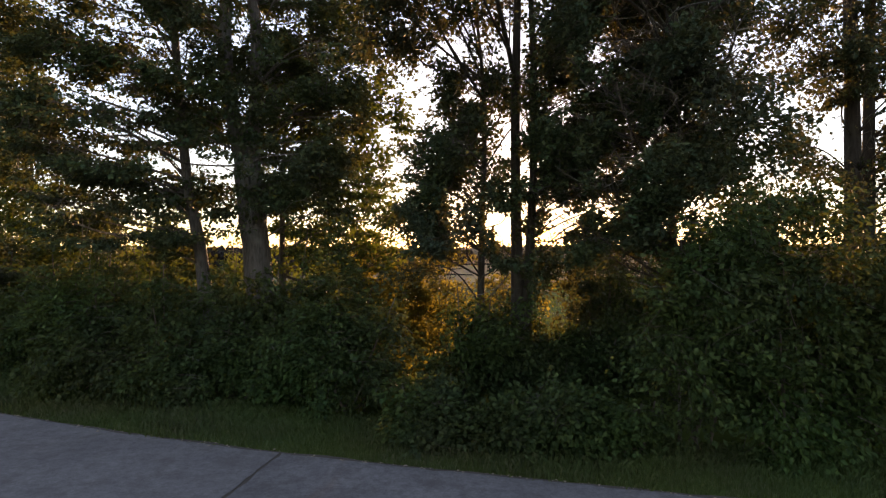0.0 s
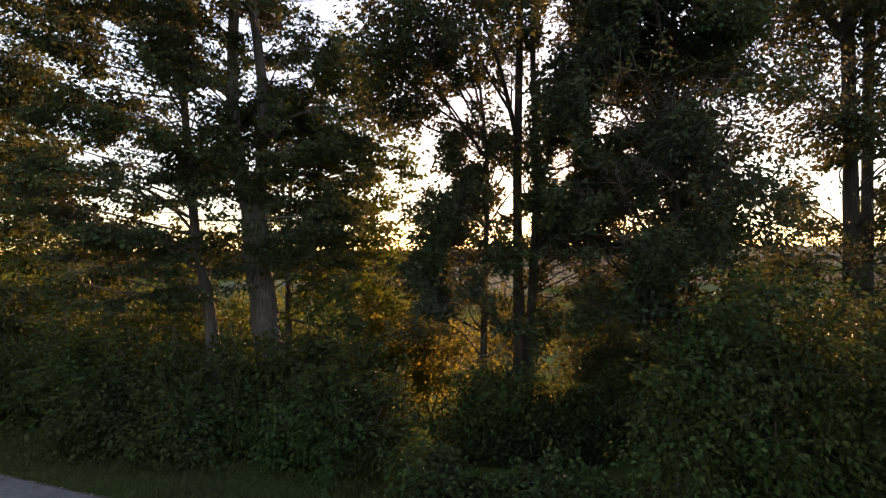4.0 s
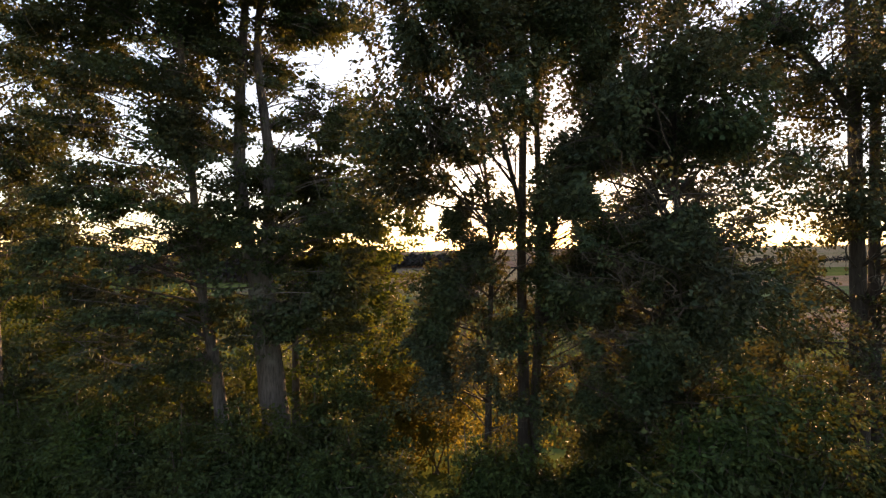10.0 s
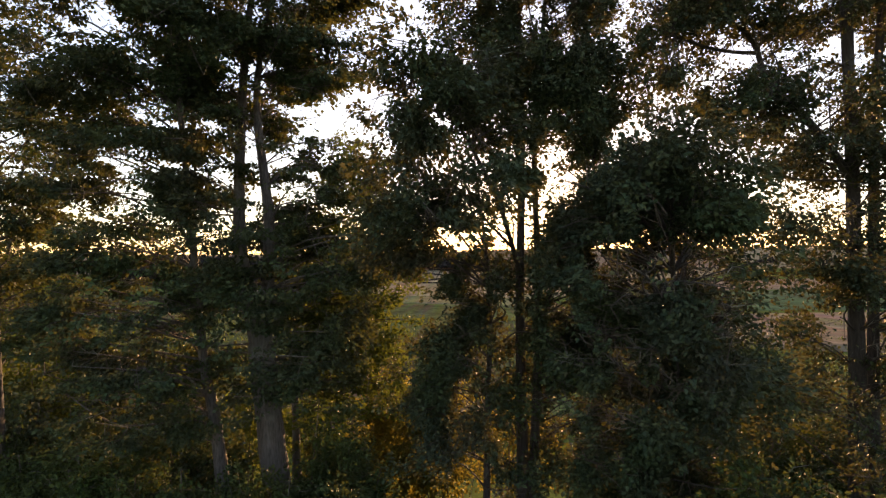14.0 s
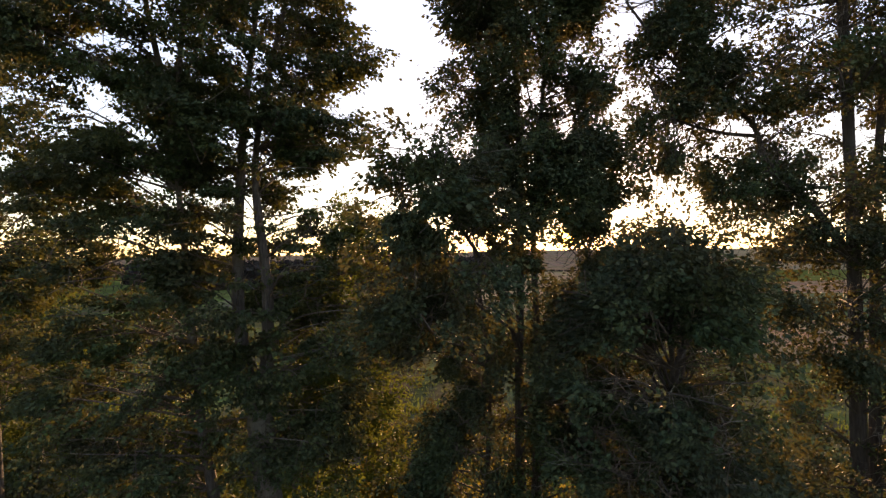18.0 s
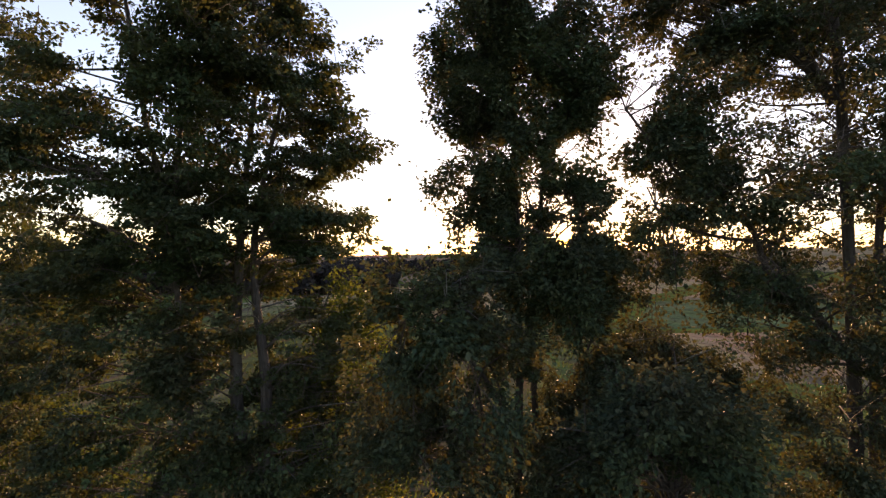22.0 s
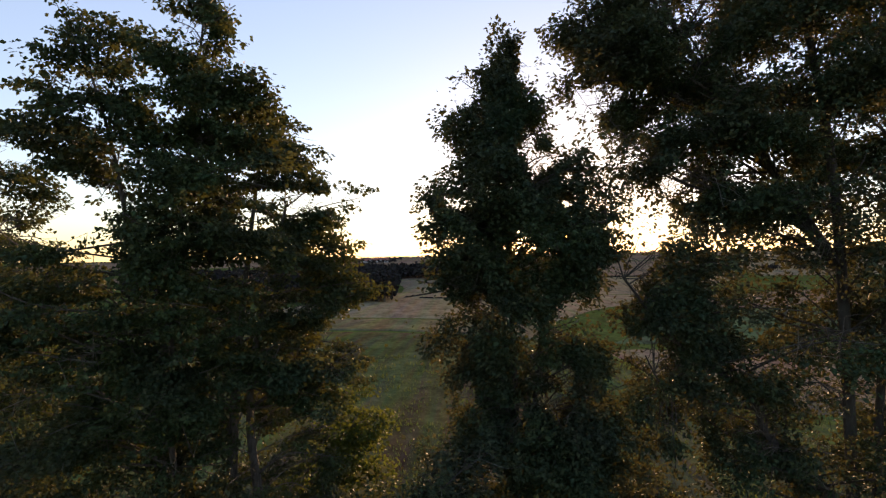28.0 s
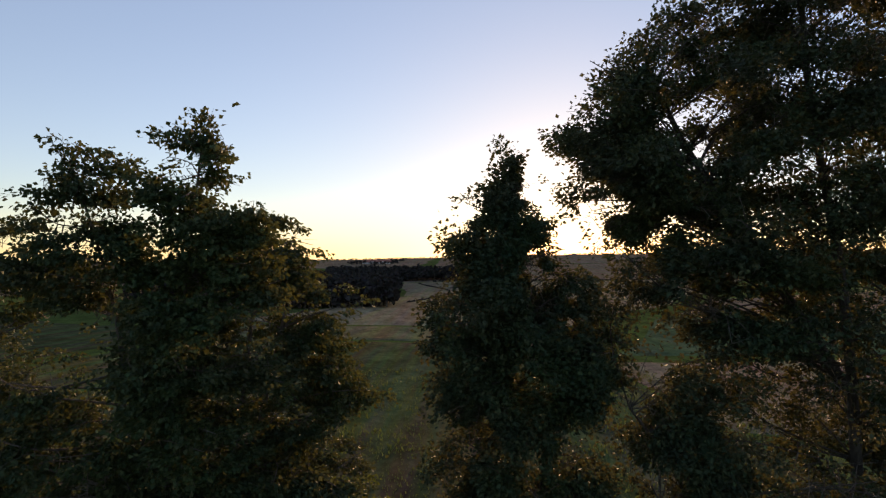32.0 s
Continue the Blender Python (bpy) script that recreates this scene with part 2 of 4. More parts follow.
def thin_tubes(starts, ends, r0, r1, sag):
    """Many three-sided twigs of two joints each."""
    n = len(starts)
    mid = (starts + ends) / 2 + np.array([0, 0, 1.0]) * sag[:, None]
    line = np.stack([starts, mid, ends], 1)
    way = unit(ends - starts)
    side = unit(np.cross(way, rng.normal(size=(n, 3))))
    up = np.cross(side, way)
    verts = np.empty((n, 3, 3, 3))
    for j, r in enumerate((r0, (r0 + r1) / 2, r1)):
        for k in range(3):
            a = 2.0944 * k
            verts[:, j, k] = line[:, j] + (side * math.cos(a) + up * math.sin(a)) * r[:, None]
    base = np.arange(n)[:, None, None, None] * 9
    j, k = np.arange(2)[None, :, None], np.arange(3)[None, None, :]
    f = np.stack([j * 3 + k, j * 3 + (k + 1) % 3, j * 3 + 3 + (k + 1) % 3, j * 3 + 3 + k], -1)[0][None] + base
    return verts.reshape(-1, 3), f.reshape(-1, 4)


def leaf_cloud(places, ways, normals, sizes, width=0.8, plain_leaf=False):
    """One folded, pointed leaf at every place: four corners a half, or three for a plain one."""
    n = len(places)
    ways = unit(ways)
    across = unit(np.cross(normals, ways))
    up = np.cross(ways, across)
    s = sizes[:, None]
    w = s * width * (0.8 + 0.4 * rng.random((n, 1)))
    fold = s * (0.05 + 0.16 * rng.random((n, 1)))
    if plain_leaf:
        v = np.stack([places, places + ways * s * 0.45 + across * w * 0.60 + up * fold, places + ways * s - up * fold * 0.6, places + ways * s * 0.45 - across * w * 0.60 + up * fold], 1)
        f = np.array([[0, 1, 2], [0, 2, 3]])[None] + np.arange(n)[:, None, None] * 4
        return v.reshape(-1, 3), f.reshape(-1, 3)
    v = np.empty((n, 6, 3))
    v[:, 0] = places
    v[:, 1] = places + ways * s * 0.22 + across * w * 0.50 + up * fold
    v[:, 2] = places + ways * s * 0.72 + across * w * 0.30 + up * fold * 0.7
    v[:, 3] = places + ways * s - up * fold * 0.6
    v[:, 4] = places + ways * s * 0.68 - across * w * 0.34 + up * fold * 0.7
    v[:, 5] = places + ways * s * 0.26 - across * w * 0.50 + up * fold
    f = np.array([[0, 1, 2, 3], [0, 3, 4, 5]])[None] + np.arange(n)[:, None, None] * 6
    return v.reshape(-1, 3), f.reshape(-1, 4)


HASH = np.random.default_rng(3).random(4096)


def value_noise(p):
    """Smooth random values between 0 and 1 at many places, one lattice step a unit."""
    i = np.floor(p).astype(np.int64)
    f = p - i
    f = f * f * (3 - 2 * f)
    total = np.zeros(len(p))
    for dx in (0, 1):
        for dy in (0, 1):
            for dz in (0, 1):
                key = ((i[:, 0] + dx) * 73856093) ^ ((i[:, 1] + dy) * 19349663) ^ ((i[:, 2] + dz) * 83492791)
                share = (f[:, 0] if dx else 1 - f[:, 0]) * (f[:, 1] if dy else 1 - f[:, 1]) * (f[:, 2] if dz else 1 - f[:, 2])
                total += HASH[key & 4095] * share
    return total


def leafy(p, clump):
    """Which places lie in the clumps of a crown: clump is the lattice steps a metre along x, y and z, and the share left bare above and
    how much more of it is bare low down, in the shade."""
    q = p * np.array(clump[:3])
    n = 0.5 * value_noise(q + 11.3) + 0.5 * value_noise(q * 2.4 + 4.1)
    bare = clump[3] + clump[4] * np.clip((9.6 - p[:, 2]) / 3.0, 0, 1)
    return n + rng.normal(size=len(p)) * 0.025 > bare


def in_sunny_gap(p, openings):
    """Which places lie in the gaps (x, z, radius) through which the low sun shines."""
    hit = np.zeros(len(p), bool)
    dx, dz = p[:, 0] - 0.187 * (p[:, 1] - 10.5), p[:, 2] - 0.0236 * (p[:, 1] - 10.5)
    rough = 0.45 + 0.9 * rng.random(len(p))
    for x, h, gap in openings:
        hit |= np.hypot(dx - x, dz - h) < gap * rough
    return hit


def lobe_points(lobes, count, shell=2.4):
    """Random places in a set of ellipsoids (x, y, z, rx, ry, rz), thicker towards their skins."""
    b = np.asarray(lobes, float)
    share = (b[:, 3] * b[:, 4] * b[:, 5]) ** 0.75
    pick = rng.choice(len(b), count, p=share / share.sum())
    way = unit(rng.normal(size=(count, 3)))
    r = rng.random(count) ** (1 / shell)
    return b[pick, :3] + way * r[:, None] * b[pick, 3:6], way, pick


def tufts(c, out, per, leaf, spread=0.16, flat=0.42, reach=0.6, droop=-0.1, width=0.8, level=0.45, plain_leaf=False, clump=None, openings=()):
    """Tufts of leaves along twigs at the places c: vertices and faces of the leaves, and where the twigs start and end."""
    sprays = len(c)
    axis = unit(out * np.array([1, 1, level]) + rng.normal(size=(sprays, 3)) * np.array([0.5, 0.5, 0.25]) + np.array([0, 0, droop]))
    big = 0.5 + 0.9 * rng.random(sprays)
    length = reach * big
    c = c - axis * (length * 0.55)[:, None]
    count = np.maximum((per * big ** 1.5 * (0.6 + 0.8 * rng.random(sprays))).astype(int), 4)
    k = np.repeat(np.arange(sprays), count)
    s = rng.random(len(k)) ** 0.8
    thick = spread * big[k] * (0.45 + 1.1 * np.sqrt(np.clip(s * (1.12 - s), 0, 1)))
    off = unit(rng.normal(size=(len(k), 3))) * (rng.random((len(k), 1)) ** 0.45) * thick[:, None] * 1.5
    off[:, 2] = off[:, 2] * flat - 0.10 * s * length[k]
    places = c[k] + axis[k] * (length[k] * s)[:, None] + off
    keep = ~in_sunny_gap(places, openings)
    if clump:
        keep &= leafy(places, clump)
    k, s, off, places = k[keep], s[keep], off[keep], places[keep]
    ways = axis[k] * 0.8 + unit(off) * 0.5 + rng.normal(size=(len(k), 3)) * 0.5 + np.array([0, 0, -0.3])
    normals = np.array([0, -0.2, 0.9]) + rng.normal(size=(len(k), 3)) * 0.85
    sizes = leaf * (0.6 + 0.7 * rng.random(len(k)))
    v, f = leaf_cloud(places, ways, normals, sizes, width, plain_leaf)
    return v, f, c - axis * 0.1, c + axis * length[:, None] * 0.85


def foliage(lobes, sprays, per, leaf, shell=2.4, openings=(), **more):
    c, out, pick = lobe_points(lobes, sprays, shell)
    return (*tufts(c, out, per, leaf, openings=openings, **more), pick)


def boughs(rows, lean, deep, count, spine, thick, fan, fill, rise, airy, clump):
    """Boughs of a crown given by rows of height, least x, greatest x and density: their lines and girths, and the tufts that fan out along them.
    airy: how much of the crown is left as holes between its clumps."""
    rows = np.asarray(sorted(rows), float)
    zs, lo, hi, dense = rows.T
    lean = np.asarray(sorted(lean), float)
    shift = rng.random() * 50
    grid = np.linspace(zs[0], zs[-1], 400)
    wide = np.interp(grid, zs, hi - lo)
    sums = np.cumsum((wide ** 1.2 + 1.3) * np.interp(grid, zs, dense))
    lines, places, out = [], [], []
    turn = rng.random() * 6
    for i in range(count):
        z = float(np.interp((i + rng.random()) / count * sums[-1], sums, grid))
        a = turn + 2.39996 * i + rng.normal() * 0.3
        r = 0.86 + 0.14 * rng.random() if rng.random() < 0.72 else 0.35 + 0.4 * rng.random()
        x0, x1 = np.interp(z, zs, lo), np.interp(z, zs, hi)
        half = max((x1 - x0) / 2, 0.15)
        bulge = 1 + 0.32 * noise.noise(Vector((z * 1.9 + shift, a * 0.9, x0)))
        tip = np.array(((x0 + x1) / 2 + half * bulge * r * math.cos(a), np.interp(z, lean[:, 0], lean[:, 1]) + min(half * 0.8, deep) * r * math.sin(a), z))
        away = np.linalg.norm(spine[:, :2] - tip[:2], axis=1)
        j = int(np.argmin(np.abs(spine[:, 2] - (z - rise * away)) + 0.55 * away))
        base = spine[j]
        size = np.linalg.norm(tip - base)
        if size < 0.25:
            base = base - np.array([0, 0, 0.3])
            size = np.linalg.norm(tip - base)
        mid = base * 0.5 + tip * 0.5 + rng.normal(size=3) * 0.10 * size + np.array([0, 0, 0.07 * size])
        line = spline([base, mid, tip], 6)
        girth = min(0.008 + 0.008 * size, max(thick[j], 0.02) * 0.7)
        mine, mine_out = [], []
        side = unit(np.cross(tip - base, np.array([0, 0, 1.0])))
        n = max(3, int(fill * (0.35 + size) * (0.8 + 0.4 * rng.random())))
        for s, u in zip(0.30 + 0.68 * rng.random(n) ** 0.75, rng.normal(size=n)):
            k = s * (len(line) - 1)
            p = line[int(k)] + (line[min(int(k) + 1, len(line) - 1)] - line[int(k)]) * (k % 1)
            u = np.clip(u, -1.8, 1.8) * fan * min(size, 2.5) * (math.sin(2.6 * s) + 0.1)
            p = p + side * u + np.array([0, 0, rng.normal() * 0.17 - abs(u) * 0.15])
            if noise.noise(Vector((p[0] * 1.9 + shift, p[1] * 0.6, p[2] * 2.1))) < airy:
                continue
            mine.append(p)
            mine_out.append(unit((tip - base) / size + side * (0.9 * np.sign(u) * min(abs(u) * 3, 1))))
        if mine and (not clump or leafy(np.array(mine), clump).mean() > 0.12):
            lines.append((line, girth))
            places += mine
            out += mine_out
    return lines, np.array(places), np.array(out)


def join(*sets):
    vs, fs, n = [], [], 0
    for v, f in sets:
        vs.append(v)
        fs.append(f + n)
        n += len(v)
    return np.concatenate(vs), np.concatenate(fs)


def tree(name, label, stems, rows, lean, deep, count, per, leaf, material, fan=0.26, fill=6.6, rise=0.30, airy=-0.15, crowns=(), bark=BARK, group="trees of the roadside row", **more):
    """A tree: stems are (points, base radius, end radius); boughs reach from them through the crown, and tufts of leaves sit along the boughs.
    crowns: further parts of the crown, as (rows, lean, deep, count)."""
    base = stems[0][0][0]
    thing = holder(name, base, label, "tree", group)
    lines, trunks = [], []
    for i, (points, r0, r1) in enumerate(stems):
        line = spline(points, 7)
        lines.append((line, np.linspace(r0, r1, len(line))))
        trunks.append(piece("trunk" if i == 0 else "stem", mesh_from("trunk", *tube(line, r0, r1, 12, 0.14, 0.10 if i == 0 else 0.0), bark, True), thing))
    spine = np.concatenate([p for p, r in lines])
    thick = np.concatenate([r for p, r in lines])
    limbs, places, out = [], [], []
    for some_rows, some_lean, some_deep, some_count in ((rows, lean, deep, count), *crowns):
        more_limbs, more_places, more_out = boughs(some_rows, some_lean, some_deep, some_count, spine, thick, fan, fill, rise, airy, more.get("clump"))
        limbs += more_limbs
        places.append(more_places)
        out.append(more_out)
    places, out = np.concatenate(places), np.concatenate(out)
    for line, r in limbs:
        bearer = min(range(len(lines)), key=lambda i: np.linalg.norm(lines[i][0] - line[0], axis=1).min())
        piece("limb", mesh_from("limb", *tube(line, r, 0.006, 6, 0.15), bark, True), trunks[bearer])
    v, f, a, b = tufts(places, out, per, leaf, **more)
    hubs = np.concatenate([line[1:] for line, r in limbs])
    starts = np.array([hubs[np.argmin(np.linalg.norm(hubs - p, axis=1))] for p in a])
    n = len(a)
    tw = join(thin_tubes(a, b, np.full(n, 0.005), np.full(n, 0.002), rng.normal(size=n) * 0.03),
              thin_tubes(starts, a, np.full(n, 0.008), np.full(n, 0.005), rng.normal(size=n) * 0.05))
    tagged(piece("branchwork", mesh_from("branchwork", *tw, TWIG), thing), kind="stuff")
    piece("crown", mesh_from("crown", v, f, material), thing)
    return thing


def shrub(name, label, x, y, z, wide, deep, high, sprays, per, leaf, material, group, **more):
    """A bush: stems that fan out from its foot and a few heaped clumps of leaves."""
    thing = holder(name, (x, y, z), label, "bush", group)
    lobes = []
    n = 9
    for i in range(n):
        a = rng.random() * 6.28
        r = 0.25 + 0.45 * rng.random()
        h = (0.12 + 0.62 * rng.random()) * high
        lobes.append((x + math.cos(a) * r * wide, y + math.sin(a) * r * deep, z + h, wide * (0.30 + 0.25 * rng.random()), deep * (0.30 + 0.25 * rng.random()), min(high * 0.25, h + 0.1)))
    lobes.append((x, y, z + high * 0.32, wide * 0.8, deep * 0.8, high * 0.32))
    v, f, a, b, pick = foliage(lobes, sprays, per, leaf, plain_leaf=True, **more)
    keep = a[:, 2] > z
    for i in range(5):
        c = np.array(lobes[i][:3])
        foot = np.array([x + rng.normal() * 0.12, y + rng.normal() * 0.12, z - 0.05])
        piece("stem", mesh_from("stem", *tube(spline([foot, foot * 0.5 + c * 0.5 + rng.normal(size=3) * 0.08, c + np.array([0, 0, high * 0.2])], 4), 0.028, 0.008, 6), TWIG, True), thing)
    tagged(piece("branchwork", mesh_from("branchwork", *thin_tubes(a[keep], b[keep], np.full(keep.sum(), 0.006), np.full(keep.sum(), 0.002), rng.normal(size=keep.sum()) * 0.04), TWIG), thing), kind="stuff")
    piece("foliage", mesh_from("foliage", v, f, material), thing)
    return thing


# ---- ground ----
def edge(x):
    """The lane's far edge."""
    return 6.45 - 0.25 * x + (0.0105 * x * x if -40 < x < 0 else (0.0 if x >= 0 else 16.8))


DROP_AT = np.array([-5000, 10.5, 13, 20, 60, 140, 300, 470, 700, 1000, 1250, 1700, 5000])
DROP_BY = np.array([0, 0, -0.5, -1.8, -4, -7, -11, -13, -12.5, -5, 3.6, -4, -40.0])


def terrain(x, y):
    x, y = np.asarray(x, float), np.asarray(y, float)
    z = np.interp(y + 0.25 * np.clip(x, -60, 60), DROP_AT, DROP_BY)
    far = np.clip((y - 300) / 900, 0, 1)
    return z + far * (np.clip(x, -1500, 2500) * 0.008 + 1.6 * np.sin(x / 310 + 0.5) + 0.8 * np.sin(x / 120)) + np.clip((y - 14) / 60, 0, 1) * 0.25 * np.sin(x / 17) * np.sin(y / 23)


def ground_sheet():
    u = np.linspace(-1, 1, 161)
    xs = np.sinh(u * 7) / np.sinh(7) * 4800
    w = np.linspace(-0.75, 1, 191)
    ys = np.sinh(w * 6.6) / np.sinh(6.6) * 4900
    gx, gy = np.meshgrid(xs, ys)
    v = np.stack([gx, gy, terrain(gx, gy) - 0.03], -1).reshape(-1, 3)
    n = len(xs)
    i = (np.arange(len(ys) - 1)[:, None] * n + np.arange(n - 1)[None]).ravel()
    ob = new("ground", mesh_from("ground", v, np.stack([i, i + 1, i + n + 1, i + n], -1), SOIL, True))
    return tagged(ob, "rolling grassy ground that falls away behind the trees", "ground", kind="structure")


ground_sheet()


# ---- lane ----
def lane():
    """Old concrete slabs, each with its own height and chipped rim, on a soil bed."""
    thing = tagged(new("road"), "old grey concrete slab lane with soil in its joints", "road", kind="structure")
    cut = [-38.0 + 5.02 * i for i in range(17)]
    shift = -2.04 - min(cut, key=lambda c: abs(c + 2.04))
    nx, ny = 26, 20
    for row in range(2):
        for a, b in zip(cut, cut[1:]):
            near, far = (-2.62 * (row + 1) + 0.009, -2.62 * row - 0.009)
            lift = 0.042 + 0.006 * rng.random()
            grid = []
            for j in range(ny + 1):
                for i in range(nx + 1):
                    side = near + (far - near) * j / ny
                    x = a + shift + 0.012 + (b - a - 0.024) * i / nx
                    p = np.array([x + side * 0.17, edge(x) + side, lift])
                    if i in (0, nx):
                        p[0] += (1 if i == 0 else -1) * abs(rng.normal()) * 0.014
                    if j in (0, ny):
                        p[1] += (1 if j == 0 else -1) * abs(rng.normal()) * (0.020 if row == 0 and j == ny else 0.010)
                    if i in (0, nx) or j in (0, ny):
                        p[2] -= 0.006
                    grid.append(p)
            n = nx + 1
            faces = [(j * n + i, j * n + i + 1, (j + 1) * n + i + 1, (j + 1) * n + i) for j in range(ny) for i in range(nx)]
            rim = list(range(n)) + [j * n + nx for j in range(1, ny + 1)] + [ny * n + i for i in range(nx - 1, -1, -1)] + [j * n for j in range(ny - 1, 0, -1)]
            low = len(grid)
            grid += [grid[k] - np.array([0, 0, 0.05]) for k in rim]
            for k in range(len(rim)):
                m = (k + 1) % len(rim)
                faces.append((rim[k], low + k, low + m, rim[m]))
            piece("slab", mesh_from("slab", np.array(grid), np.array(faces), CONCRETE), thing)
    xs = np.linspace(-42, 46, 500)
    rag = [0.03 + 0.10 * max(0.0, noise.noise(Vector((x * 1.1, 3, 0)))) + 0.03 * noise.noise(Vector((x * 7, 9, 0))) for x in xs]
    v = np.concatenate([[(x, edge(x) + r, 0.032) for x, r in zip(xs, rag)], [(x - 0.9, edge(x) - 5.4, 0.012) for x in xs]])
    i = np.arange(499)
    piece("bed", mesh_from("bed", v, np.stack([i, i + 500, i + 501, i + 1], -1), JOINT), thing, "dark soil bed under the slabs")


lane()


# ---- fields and distance ----
def field(name, label, corners, material, rise=0.35, steps=(24, 24)):
    """A crop laid over the ground between four corners, with a standing edge."""
    a, b, c, d = (np.array(p, float) for p in corners)
    u, w = np.meshgrid(np.linspace(0, 1, steps[0]), np.linspace(0, 1, steps[1]))
    u, w = u[..., None], w[..., None]
    p = (a * (1 - u) + b * u) * (1 - w) + (d * (1 - u) + c * u) * w
    far = np.clip(p[..., 1] / 160, 0.15, 1)
    wob = np.stack([1.6 * np.sin(p[..., 1] / 19), 4.5 * np.sin(p[..., 0] / 13 + p[..., 1] / 60)], -1) * far[..., None]
    p = p + wob
    z = terrain(p[..., 0], p[..., 1]) + rise
    rim = (u[..., 0] == 0) | (u[..., 0] == 1) | (w[..., 0] == 0) | (w[..., 0] == 1)
    z = np.where(rim, z - rise - 0.1, z)
    n = steps[0]
    i = (np.arange(steps[1] - 1)[:, None] * n + np.arange(n - 1)[None]).ravel()
    ob = new(name, mesh_from(name, np.concatenate([p, z[..., None]], -1).reshape(-1, 3), np.stack([i, i + 1, i + n + 1, i + n], -1), material, True))
    return tagged(ob, label, "field", "fields behind the trees", "structure")


field("green_field", "low green crop field sloping down behind the trees", [(-90, 24), (34, 24), (26, 118), (-70, 150)], GREEN, 0.2)
field("wheat_field", "ripe tan wheat field beside a dark wood", [(-78, 188), (22, 158), (119, 302), (-36, 338)], WHEAT)
field("wheat_field", "far pale wheat field on a gentle slope", [(-36, 338), (119, 302), (260, 520), (-60, 520)], WHEAT)
field("oat_field", "thin green-tan strip of oats below the wheat", [(-74, 152), (25, 121), (24, 154), (-76, 184)], OATS, 0.25)
field("wheat_field", "pale wheat field below the ridge", [(-60, 522), (262, 522), (420, 900), (-60, 900)], STUBBLE)
field("stubble_field", "cut tan stubble strip beyond the green crop", [(28, 60), (170, 40), (200, 92), (27, 112)], STUBBLE)
field("green_field", "green crop corner below the oak", [(36, 24), (150, 10), (166, 38), (30, 56)], GREEN, 0.2)
field("beet_field", "blue-green beet field in a long strip", [(30, 120), (205, 98), (290, 200), (75, 210)], TEAL, 0.25)
field("stubble_field", "broad tan stubble field on the far slope", [(80, 216), (300, 206), (620, 520), (130, 300)], STUBBLE)
field("wheat_field", "wheat field rising to the ridge", [(270, 520), (900, 540), (1200, 1050), (430, 900)], WHEAT)
field("green_field", "green meadow below the wood", [(-260, 60), (-96, 26), (-76, 150), (-240, 260)], GREEN, 0.2)
field("wheat_field", "tan field beyond the meadow", [(-700, 300), (-300, 280), (-330, 620), (-900, 700)], STUBBLE)


# added sheets over the ridge: crop browns give it the tint of distant haze
field("stubble_field", "brown sheet on the ridge that stands in for haze", [(-900, 905), (-70, 905), (-60, 1245), (-900, 1245)], STUBBLE, 0.3, (40, 24))
field("wheat_field", "broad brown sheet along the ridge, coloured for haze", [(-50, 905), (430, 905), (520, 1245), (-50, 1245)], STUBBLE, 0.3, (40, 24))
field("stubble_field", "tan haze-coloured sheet on the ridge behind the oak", [(440, 908), (1180, 1055), (1500, 1245), (530, 1245)], WHEAT, 0.3, (40, 24))


def far_wood(name, label, spots, high, per=110, size=1.1):
    """Distant trees as heaps of leaf tufts on tapering heads."""
    spots = np.asarray(spots, float)
    n = len(spots)
    k = np.repeat(np.arange(n), per)
    way = unit(rng.normal(size=(len(k), 3)))
    way[:, 2] = np.abs(way[:, 2]) * 1.2 - 0.35
    h = high * (0.7 + 0.5 * rng.random(n))
    r = h * (0.30 + 0.10 * rng.random(n))
    lump = 0.75 + 0.35 * rng.random(len(k))
    z0 = terrain(spots[:, 0], spots[:, 1])
    c = np.stack([spots[:, 0], spots[:, 1], z0 + h * 0.48], -1)
    places = c[k] + way * lump[:, None] * np.stack([r, r, h * 0.5], -1)[k]
    v, f = leaf_cloud(places, rng.normal(size=(len(k), 3)), way + rng.normal(size=(len(k), 3)) * 0.4, size * high / 9 * (0.8 + 0.8 * rng.random(len(k))), 1.0)
    tr = thin_tubes(np.stack([spots[:, 0], spots[:, 1], z0 - 0.3], -1), c, np.full(n, 0.3), np.full(n, 0.12), np.zeros(n))
    thing = tagged(new(name), label, "woods", kind="stuff")
    piece("foliage", mesh_from("foliage", v, f, HAZY_WOOD), thing)
    piece("trunks", mesh_from("trunks", *tr, TWIG), thing)


def scatter(n, a, b, c, d):
    u, w = rng.random((n, 1)), rng.random((n, 1))
    a, b, c, d = (np.array(p, float) for p in (a, b, c, d))
    return (a * (1 - u) + b * u) * (1 - w) + (d * (1 - u) + c * u) * w


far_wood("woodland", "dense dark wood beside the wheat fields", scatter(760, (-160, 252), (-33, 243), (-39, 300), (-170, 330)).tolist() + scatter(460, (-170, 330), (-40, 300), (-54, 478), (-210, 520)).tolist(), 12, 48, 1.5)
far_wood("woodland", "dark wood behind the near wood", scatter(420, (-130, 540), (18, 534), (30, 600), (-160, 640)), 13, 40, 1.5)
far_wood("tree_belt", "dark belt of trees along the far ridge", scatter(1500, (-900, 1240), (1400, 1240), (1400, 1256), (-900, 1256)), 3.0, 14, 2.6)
far_wood("hedge", "thin dark hedge across the near wheat", scatter(160, (-20, 272), (14, 264), (14, 265), (-20, 273)), 0.9, 10, 3.6)
